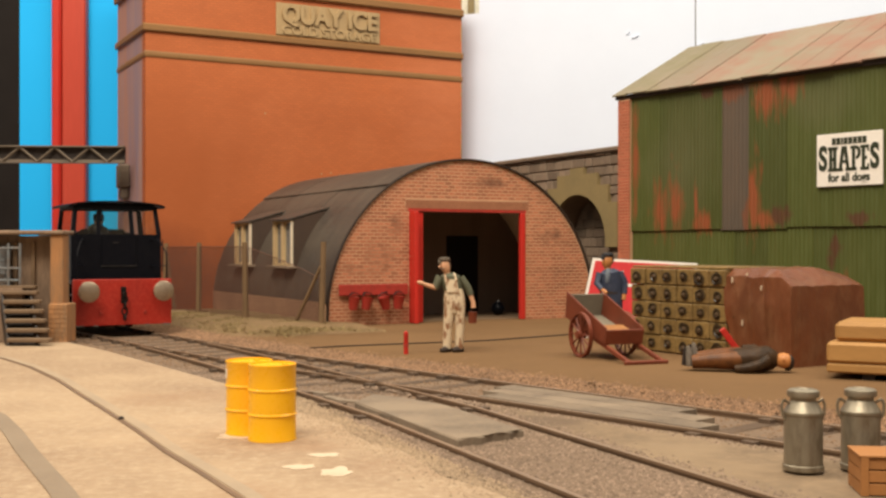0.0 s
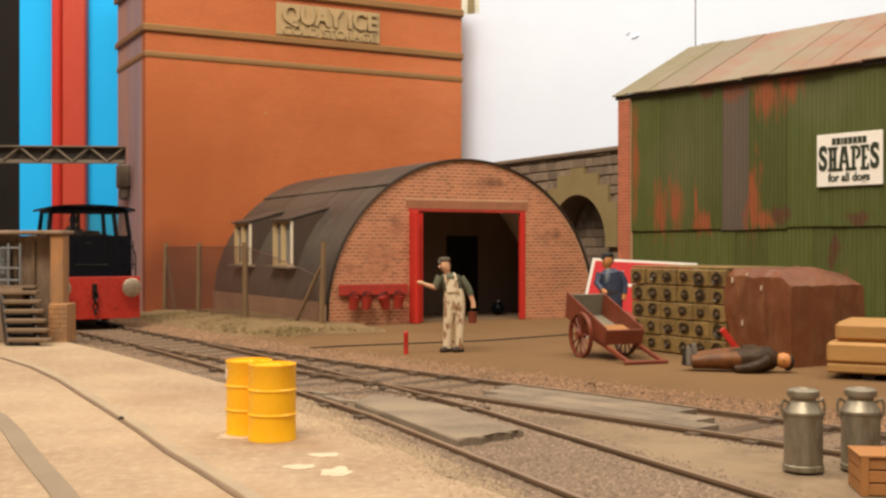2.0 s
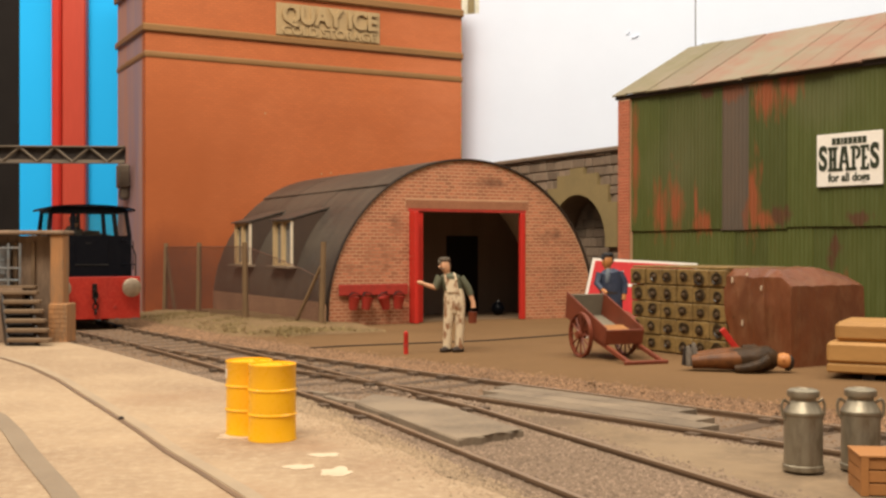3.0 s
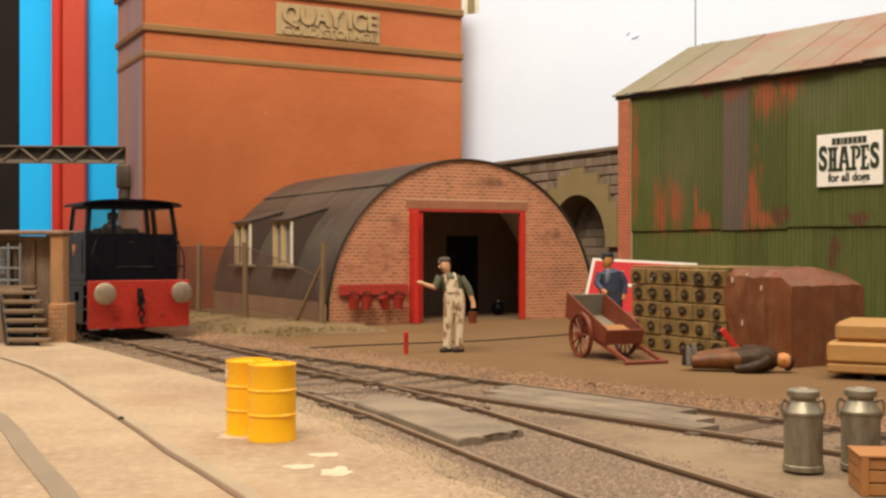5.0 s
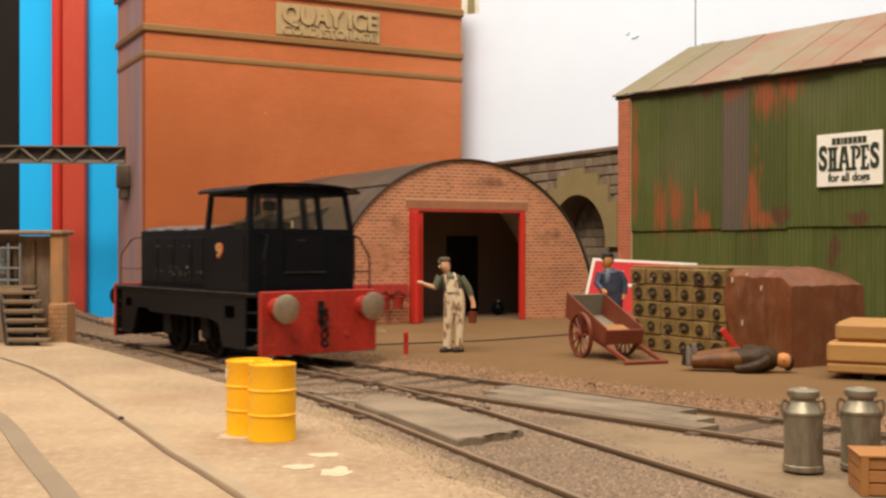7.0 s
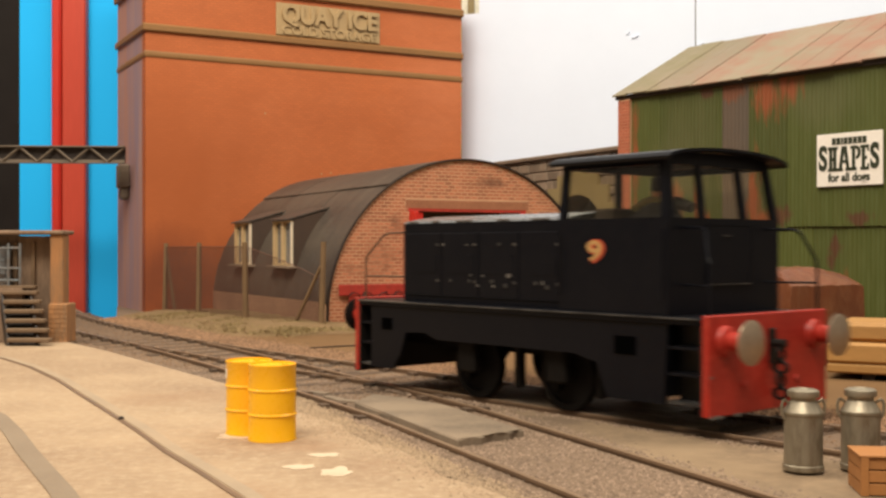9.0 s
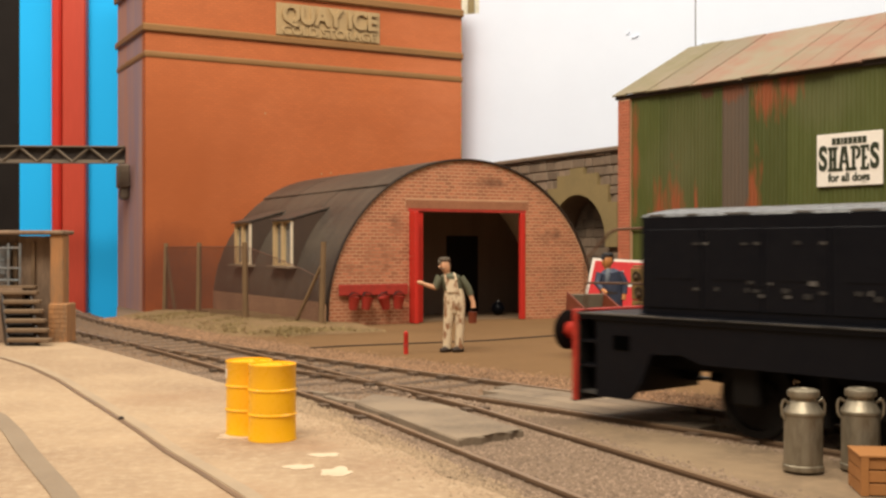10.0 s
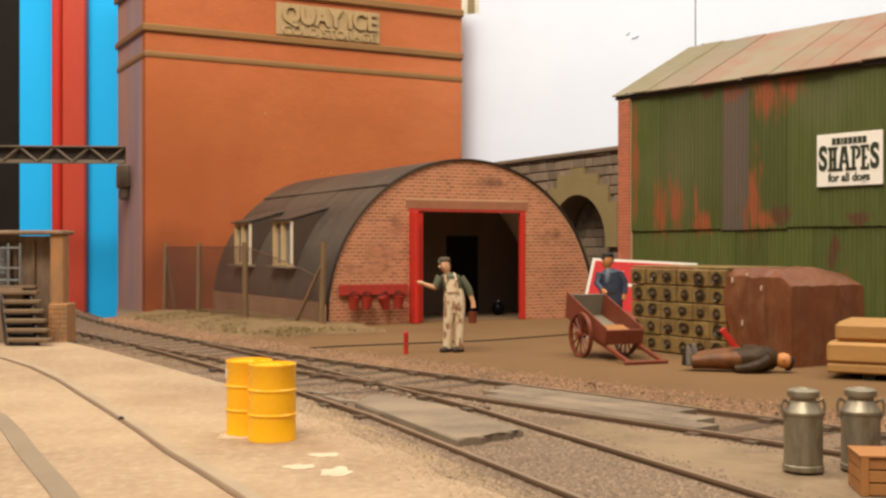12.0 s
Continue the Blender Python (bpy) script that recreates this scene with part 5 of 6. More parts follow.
# ---- handcart ----
def handcart():
    t = thing("handcart", at(2.92, 20.4, -0.02, 0, 0, 21), "maroon two-wheeled wooden handcart tipped onto its handles", "handcart")
    for x in (-0.46, 0.46):
        bm = bmesh.new()
        M = Matrix.Translation((x, 0, 0.41)) @ Matrix.Rotation(radians(90), 4, "Y")
        w = part("wheel", lathe(bm, [(0.37, -0.035), (0.41, -0.035), (0.41, 0.035), (0.37, 0.035), (0.37, -0.035)], 24, M), CART, t, smooth=True)
        bm = bmesh.new()
        for k in range(12):
            a = k * math.pi / 6
            rod(bm, (x, 0.05 * math.cos(a), 0.41 + 0.05 * math.sin(a)), (x, 0.38 * math.cos(a), 0.41 + 0.38 * math.sin(a)), 0.017, seg=5)
        part("spokes", bm, CART, w)
        part("hub", rod(bmesh.new(), (x - 0.08, 0, 0.41), (x + 0.08, 0, 0.41), 0.07, seg=12), CART, w)
    part("axle", rod(bmesh.new(), (-0.46, 0, 0.41), (0.46, 0, 0.41), 0.035), CART, t)
    T = Matrix.Translation((0, 0, 0.45)) @ Matrix.Rotation(radians(15.2), 4, "X")
    def tp(name, *b, mt=CART, lab=""):
        part(name, box(bmesh.new(), *b, bevel=0.008, m=T), mt, t, lab)
    tp("bed", -0.36, 0.36, -0.72, 0.75, 0.03, 0.07, mt=CARTBED, lab="bare grey cart bed")
    for sx in (-0.38, 0.35):
        bm = bmesh.new()
        prism(bm, [(-0.72, 0.03), (0.8, 0.03), (0.86, 0.5), (-0.72, 0.32)], "x", sx, sx + 0.03)
        bmesh.ops.transform(bm, matrix=T, verts=bm.verts)
        part("side_board", bm, CART, t)
    tp("tail_board", -0.38, 0.38, -0.76, -0.72, 0.03, 0.3)
    tp("head_board", -0.36, 0.36, 0.76, 0.79, 0.05, 0.48, mt=CARTBED)
    for sx in (-0.36, 0.3):
        tp("shaft", sx, sx + 0.06, -1.56, 0.6, -0.05, 0.025)
    tp("handle_bar", -0.42, 0.42, -1.58, -1.52, -0.05, 0.02)
    tp("load_board", -0.3, 0.2, -0.66, -0.3, 0.12, 0.24, mt=CRATE, lab="brown box in the cart")


handcart()


# ---- stacked boxes, tarpaulin, timber ----
STOPPER = mat("dark_glossy_brown", (0.05, 0.029, 0.014), (0.10, 0.06, 0.028), 0.5, big=7, bump=0.9, bscale=22, spec=0.15)
HOLE = mat("dark_brown_opening", (0.05, 0.033, 0.017), (0.014, 0.010, 0.006), 0.3, big=8, spec=0.5)


def box_stack():
    t = thing("box_stack", at(5.73, 18.4, -0.02, 0, 0, 30), "stack of olive-drab boxes with round dark openings", "boxes")
    ys, zs = np.append(np.linspace(1.5, 4.1, 7), 1.08), np.linspace(0.02, 1.6, 6)
    for i in range(-1, 6):
        for j in range(5 if i >= 0 else 3):
            j0 = random.uniform(-0.02, 0.02) + (0.04 if i < 0 else 0.0)
            bm = boxed(j0, 0.35 + j0, ys[i] + 0.008, ys[i + 1] - 0.008, zs[j], zs[j + 1] - 0.012, bevel=0.018)
            b = part("box", bm, OLIVE, t)
            yc, zc = (ys[i] + ys[i + 1]) / 2, (zs[j] + zs[j + 1]) / 2
            q = random.uniform(0.85, 1.15)
            yc, zc = yc + random.uniform(-0.025, 0.025), zc + random.uniform(-0.02, 0.02)
            M = Matrix.Translation((j0 - 0.004, yc, zc)) @ Matrix.Rotation(radians(-90), 4, "Y") @ Matrix.Diagonal((random.uniform(0.85, 1.1), random.uniform(0.9, 1.2), 1, 1))
            bm = lathe(bmesh.new(), [(q * 0.1, 0.0), (q * 0.108, 0.014), (q * 0.085, 0.018), (q * 0.07, 0.004), (0, 0.003)], 11, M)
            for v in bm.verts:
                w = noise.noise((v.co.y * 9 + i, v.co.z * 9 + j, 0.3))
                v.co.y += w * 0.03
                v.co.z += noise.noise((v.co.z * 9 - i, v.co.y * 9 + j, 2.3)) * 0.03
            part("opening", bm, HOLE, b, smooth=True)
            M = Matrix.Translation((j0 - 0.005, yc + random.uniform(-0.03, 0.03), zc - 0.02 + random.uniform(-0.02, 0.02)))
            bm = bmesh.new()
            bmesh.ops.create_uvsphere(bm, u_segments=10, v_segments=6, radius=0.058, matrix=M)
            part("stopper", bm, STOPPER, b, "dark brown stopper", True)
    part("inner_load", boxed(0.37, 1.7, 1.55, 4.05, 0.02, 1.55, bevel=0.02), OLIVE, t)
    for k in range(3):
        part("top_board", boxed(0.05 + k * 0.5, 0.5 + k * 0.5, 1.5, 4.1, 1.6, 1.64, bevel=0.01), OLIVE, t)


def tarpaulin():
    bm = bmesh.new()
    prof = [(0.0, 0.0), (-0.02, 1.0), (0.02, 1.48), (0.2, 1.62), (1.0, 1.64), (1.55, 1.55), (1.78, 1.3), (1.85, 0.0)]
    rnd = random.Random(2)
    n = 30
    rings = []
    fine = []
    for (a, b) in zip(prof, prof[1:]):
        for k in range(8):
            fine.append((a[0] + (b[0] - a[0]) * k / 8, a[1] + (b[1] - a[1]) * k / 8))
    fine.append(prof[-1])
    for i in range(n + 1):
        u = i / n
        end = 1.0 if i > 0 else 0.985
        ring = []
        for (x, z) in fine:
            y = u * (1.64 - 0.34 * max(0.0, 1 - z / 1.6) - 0.05 * noise.noise((z * 3, 4.0, 1.0)))
            k = 0.022 * noise.noise((x * 2.2, y * 2.4, z * 1.6)) + 0.014 * noise.noise((x * 5, y * 7, z * 3)) + 0.008 * noise.noise((x * 14, y * 16, z * 9))
            fold = 0.035 * noise.noise((y * 5.5 + 3, z * 0.9, 1.7)) * min(1, max(0, 1.2 - x)) * min(1, y * 3)
            roof = 1.34 + 0.31 * min(1, y / 0.5)
            ring.append(bm.verts.new((x * end + k + fold, y + k, max(0.0, min(roof, z) + (k if z > 0 else 0)))))
        rings.append(ring)
    for a, b in zip(rings, rings[1:]):
        for k in range(len(a) - 1):
            bm.faces.new((a[k], a[k + 1], b[k + 1], b[k]))
    bm.faces.new(rings[0])
    bm.faces.new(rings[-1][::-1])
    t = thing("tarpaulin_load", at(5.73, 18.4, -0.02, 0, 0, 30), "load under a stiff glossy red-brown tarpaulin", "tarpaulin")
    part("cover", bm, TARP, t, smooth=True)
    rnd = random.Random(9)
    # thin pale slips paint the glare highlights on the cover
    for y, z, l in ((1.3, 1.42, 0.1), (1.06, 0.68, 0.09), (0.62, 1.3, 0.08), (0.95, 1.52, 0.05)):
        ring = [(y + 0.011 * (1 + 0.6 * noise.noise((math.cos(q) + y * 7, math.sin(q) + z * 5, 0))) * math.cos(q), z + 0.55 * l * (1 + 0.6 * noise.noise((math.cos(q) + y * 5, math.sin(q) - z * 3, 2))) * math.sin(q)) for q in np.linspace(0, 2 * math.pi, 14, endpoint=False)]
        part("painted_glint", prism(bmesh.new(), ring, "x", -0.056, -0.03), SPLAT_GLINT, t, "pale painted glint")


box_stack()
tarpaulin()


def timber_stack():
    t = thing("timber_stack", at(5.78, 16.87, -0.02, 0, 0, -28), "two stacked pale yellow sawn timber baulks on bearers", "timber")
    for x in (0.5, 2.6):
        part("bearer", boxed(x, x + 0.18, 0.1, 1.5, 0, 0.1), FELT_EDGE, t)
    part("baulk", boxed(0.0, 4.2, 0.0, 1.6, 0.1, 0.24, bevel=0.025), TIMBER, t)
    part("baulk", boxed(0.0, 4.2, -0.01, 1.6, 0.25, 0.56, bevel=0.04), TIMBER, t)
    part("baulk", boxed(0.1, 4.2, 0.12, 1.5, 0.565, 0.86, bevel=0.06), TIMBER, t)


timber_stack()


def fallen_sign():
    t = thing("red_poster_board", at(2.92, 24.6, 0.0, -8, 0, -2), "red enamel board with white border leaning on boxes", "sign")
    o = [(0.0, 0.0), (0.4, 1.76), (2.7, 1.64), (2.5, 0.0)]
    i = [(0.07, 0.04), (0.45, 1.7), (2.62, 1.59), (2.44, 0.04)]
    part("board", prism(bmesh.new(), o, "y", 0, 0.05), SIGNWHITE, t)
    part("red_field", prism(bmesh.new(), i, "y", -0.006, 0.0), SIGNRED, t)
    bm = bmesh.new()
    for x, z, w, h in ((1.0, 1.15, 0.07, 0.32), (1.15, 1.12, 0.2, 0.06), (1.3, 1.15, 0.06, 0.26), (1.42, 1.15, 0.16, 0.06)):
        box(bm, x, x + w, -0.012, -0.006, z, z + h)
    part("writing_bars", bm, SIGNWHITE, t, "white unreadable writing")


fallen_sign()


# ---- churns, crate, drums ----
def churn(x, y, rz):
    t = thing("milk_churn", at(x, y, -0.03, 0, 0, rz), "dull tinned milk churn with mushroom lid", "milk churn", "milk churns")
    part("body", lathe(bmesh.new(), [(0, 0), (0.165, 0), (0.178, 0.012), (0.178, 0.05), (0.168, 0.06), (0.168, 0.49), (0.176, 0.50), (0.176, 0.525), (0.164, 0.54), (0.12, 0.61), (0.112, 0.62), (0.112, 0.67), (0, 0.67)], 28), STEEL, t, smooth=True)
    part("lid", lathe(bmesh.new(), [(0.112, 0.65), (0.136, 0.655), (0.142, 0.68), (0.137, 0.71), (0.11, 0.724), (0.07, 0.726), (0.06, 0.718), (0, 0.718)], 28), STEEL, t, smooth=True)
    for sg in (-1, 1):
        bm = bmesh.new()
        pts = [(sg * 0.13, 0, 0.6), (sg * 0.18, 0, 0.63), (sg * 0.2, 0, 0.58), (sg * 0.195, 0, 0.5), (sg * 0.165, 0, 0.45)]
        for p, q in zip(pts, pts[1:]):
            rod(bm, p, q, 0.013, seg=6)
        part("handle", bm, STEEL, t)


churn(3.21, 9.97, 6)
churn(3.74, 10.02, -10)


def crate():
    t = thing("wooden_crate", at(3.36, 9.0, -0.045, 0, 0, -8), "small orange-brown slatted wooden crate", "crate")
    for z in (0.0, 0.105, 0.21):
        for y in (0.0, 0.42):
            part("slat", boxed(0, 0.8, y, y + 0.02, z + 0.004, z + 0.096, bevel=0.004), CRATE, t)
        for x in (0.0, 0.78):
            part("slat", boxed(x, x + 0.02, 0.021, 0.419, z + 0.004, z + 0.096), CRATE, t)
    for x in (0.0, 0.74):
        for y in (-0.018, 0.44):
            part("corner_post", boxed(x, x + 0.06, y, y + 0.017, 0, 0.31), CRATE, t)
    part("lid", boxed(-0.01, 0.81, -0.02, 0.46, 0.312, 0.325), CRATE, t)


crate()


def drum(x, y, rz):
    t = thing("oil_drum", at(x, y, -0.005, 0, 0, rz), "glossy bright yellow steel oil drum", "oil drum", "yellow oil drums")
    r = 0.24
    body = part("body", lathe(bmesh.new(), [(0, 0.01), (r - 0.01, 0.01), (r + 0.006, 0), (r + 0.006, 0.02), (r, 0.03), (r, 0.247), (r + 0.012, 0.26), (r + 0.012, 0.268), (r, 0.28), (r, 0.496), (r + 0.012, 0.51), (r + 0.012, 0.518), (r, 0.53), (r, 0.747), (r + 0.006, 0.757), (r + 0.006, 0.775)], 36), YELLOW, t, smooth=True)
    lid = part("lid", lathe(bmesh.new(), [(r + 0.006, 0.775), (r - 0.006, 0.78), (r - 0.012, 0.757), (0, 0.757)], 36), YELLOW, t, smooth=True)
    part("bung", lathe(bmesh.new(), [(0.035, 0.757), (0.035, 0.772), (0, 0.772)], 10, Matrix.Translation((0.12, 0.05, 0))), YELLOW, lid)
    return t


drum(-1.745, 11.44, 0)
drum(-2.045, 11.81, 40)


def drum_tag():
    t = thing("paper_tag", at(-2.045, 11.81, -0.005, 0, 0, 200), "small white tag stuck on the drum", "tag")
    bm = bmesh.new()
    aa = np.linspace(-0.16, 0.16, 5)
    prism(bm, [(0.246 * math.cos(a), 0.246 * math.sin(a)) for a in aa] + [(0.242 * math.cos(a), 0.242 * math.sin(a)) for a in aa[::-1]], "z", 0.6, 0.69)
    part("tag", bm, SIGNWHITE, t)


drum_tag()


def rail_bolt():
    t = thing("rail_bolt", at(-3.66, 12.72, 0.006), "small dark bolt head beside the quay rail", "bolt")
    part("head", lathe(bmesh.new(), [(0, 0), (0.035, 0), (0.033, 0.022), (0.018, 0.032), (0, 0.034)], 8), FELT_EDGE, t)


rail_bolt()


def splats():
    rnd = random.Random(4)
    for x, y, a, b in ((-0.93, 9.75, 0.15, 0.12), (-1.27, 9.98, 0.12, 0.07), (-1.13, 10.55, 0.16, 0.06), (-2.16, 11.62, 0.17, 0.12)):
        pts = []
        for k in range(32):
            an = k / 32 * 2 * math.pi
            q = 1 + 0.75 * noise.noise((math.cos(an) * 1.5 + x * 3, math.sin(an) * 1.5 + y, 0))
            pts.append((a * q * math.cos(an), b * 1.6 * q * math.sin(an)))
        ob = part("paint_splash", prism(bmesh.new(), pts, "z", -0.012, 0.0006), SPLAT_GLINT)
        ob.matrix_basis = at(x, y, 0)
        tagged(ob, "dried white paint splash on the concrete", "paint splash", "paint splashes")


splats()


# ---- crossing timbers and trackside ----
def crossing():
    t = thing("crossing_slab", at(0, 0, -0.12), "worn grey timber crossing slab between the branch rails", "crossing", kind="structure")
    bn = Vector((-BU.y, BU.x))
    rnd = random.Random(31)
    end = [(2.19 - 0.34 * k / 9 + rnd.uniform(-0.05, 0.05), -0.56 + 0.9 * k / 9) for k in range(10)]
    pts = [B2 + BU * d + bn * o for d, o in [(-0.9, -0.6), (0.6, -0.59)] + end + [(-0.2, 0.33), (-1.0, 0.12), (-1.5, -0.14)]]
    part("slab", prism(bmesh.new(), [tuple(p) for p in pts], "z", 0.02, 0.15, bevel=0.02), PLANK, t)
    t = thing("crossing_planks", at(0, 0, -0.12), "long grey crossing planks between the main rails", "crossing", kind="structure")
    w = np.linspace(-0.6, 0.6, 4)
    for a, b, s0, s1 in zip(w, w[1:], (-11.0, -11.35, -11.55), (-7.45, -7.8, -8.35)):
        pts = [track_a(s0, a + 0.008)[0], track_a(s1, a + 0.008)[0], track_a(s1, b - 0.008)[0], track_a(s0, b - 0.008)[0]]
        part("plank", prism(bmesh.new(), [tuple(p) for p in pts], "z", 0, 0.11), PLANK, t)


crossing()


def stones(name, label, material, count, place, size, seed):
    """Loose stones in one mesh: small skewed octahedra."""
    rnd = random.Random(seed)
    vs, fs = [], []
    for _ in range(count):
        x, y, z = place(rnd)
        a, r = rnd.uniform(0, 6.28), rnd.uniform(*size)
        b = len(vs)
        for k in range(4):
            q = a + k * math.pi / 2
            rr = r * rnd.uniform(0.7, 1.3)
            vs.append(((x + rr * math.cos(q)) * S, (y + rr * math.sin(q)) * S, (z + rnd.uniform(-0.3, 0.3) * r) * S))
        vs.append((x * S, y * S, (z + r * rnd.uniform(0.6, 1)) * S))
        vs.append((x * S, y * S, (z - r) * S))
        for k in range(4):
            fs.append((b + k, b + (k + 1) % 4, b + 4))
            fs.append((b + (k + 1) % 4, b + k, b + 5))
    me = bpy.data.meshes.new(name)
    me.from_pydata(vs, [], fs)
    me.materials.append(material)
    return tagged(new(name, me), label, "gravel", kind="stuff")


def shoulder(rnd):
    s, o = rnd.uniform(-31, 1.5), 0.82 + abs(rnd.gauss(0.42, 0.3))
    p = track_a(s, o)[0]
    return p.x, p.y, -0.085 + min(0.065, (o - 0.8) * 0.09)


def four_foot(rnd):
    s, o = rnd.uniform(-33, 1.5), rnd.uniform(-1.7, 0.62)
    p = track_a(s, o)[0]
    return p.x, p.y, -0.092


def branch_bed(rnd):
    t, o = rnd.uniform(0.55, 2.3), rnd.uniform(-1.5, 0.64)
    p = track_b(t, o)[0]
    return p.x, p.y, -0.062 if t > 0.97 else -0.082


QUAYGRIT = mat("quay_grit", (0.36, 0.26, 0.165), (0.26, 0.185, 0.12), 0.9, obj_var=0.3, bump=0)


def quay_edge(rnd):
    bn = Vector((-BU.y, BU.x))
    p = BU * rnd.uniform(-15.5, -5) + bn * (3.9 + (o := rnd.gauss(0.06, 0.2)))
    return p.x, p.y, -0.012 - max(0.0, o) * 0.12


def infill_edge(rnd):
    if rnd.random() < 0.5:
        p = track_a(rnd.uniform(-13, 1), -0.84 - abs(rnd.gauss(0, 0.1)))[0]
    else:
        p = track_b(rnd.uniform(0.9, 2.2), 0.82 + abs(rnd.gauss(0, 0.12)))[0]
    return p.x, p.y, -0.055


DARKCHIPS = mat("brown_ballast_chips", (0.21, 0.132, 0.08), (0.13, 0.084, 0.052), 0.9, spec=0.12, obj_var=0.4, bump=0)
stones("quay_edge_grit", "loose grit along the broken edge of the quay", QUAYGRIT, 15000, quay_edge, (0.008, 0.02), 4)
stones("infill_grit", "loose grit along the infill between the tracks", CHIPS, 4000, infill_edge, (0.012, 0.026), 5)
stones("shoulder_gravel", "pinkish-brown gravel along the far rail", GRAVEL, 34000, shoulder, (0.013, 0.03), 1)
stones("track_ballast", "grey-brown ballast chippings between the rails", DARKCHIPS, 18000, four_foot, (0.018, 0.038), 2)
stones("branch_ballast", "fine grey ballast chippings round the branch", CHIPS, 22000, branch_bed, (0.012, 0.026), 3)


def float_ball():
    t = thing("black_float", at(1.62, 32.9, 0.0), "glossy black round float on the hut floor", "float")
    bm = bmesh.new()
    bmesh.ops.create_uvsphere(bm, u_segments=18, v_segments=12, radius=0.2, matrix=Matrix.Translation((0, 0, 0.195)))
    part("ball", bm, LOCO, t, smooth=True)
    part("eye", rod(bmesh.new(), (-0.02, 0, 0.38), (0.03, 0, 0.43), 0.04, seg=8), BLUEGREY, t)


float_ball()


def loose_boards():
    for x, y, rz, l in ((-1.45, 15.0, -58, 0.5), (-1.75, 15.6, -40, 0.4), (-1.25, 14.75, -30, 0.35)):
        ob = part("loose_board", boxed(-l / 2, l / 2, -0.06, 0.06, 0, 0.03, bevel=0.006), PLANK)
        ob.matrix_basis = at(x, y, -0.08, 2, 0, rz)
        tagged(ob, "short broken grey board lying in the ballast", "board", "loose boards")


loose_boards()


# ---- the shunting locomotive ----
GLASS = bpy.data.materials.new("cab_glass")
GLASS.use_nodes = True
nt = GLASS.node_tree
nt.nodes.clear()
o_, mx, tr, gl = (nt.nodes.new("ShaderNode" + k) for k in ("OutputMaterial", "MixShader", "BsdfTransparent", "BsdfGlossy"))
tr.inputs[0].default_value, gl.inputs["Roughness"].default_value, mx.inputs[0].default_value = (0.95, 0.94, 0.9, 1), 0.06, 0.035
nt.links.new(tr.outputs[0], mx.inputs[1])
nt.links.new(gl.outputs[0], mx.inputs[2])
nt.links.new(mx.outputs[0], o_.inputs[0])

LX, LW = 3.13, 1.12
FX = 3.0
AXLES = (-0.9, 0.69)
GUIDES = (-1.5, 0.95)
WR = 0.43


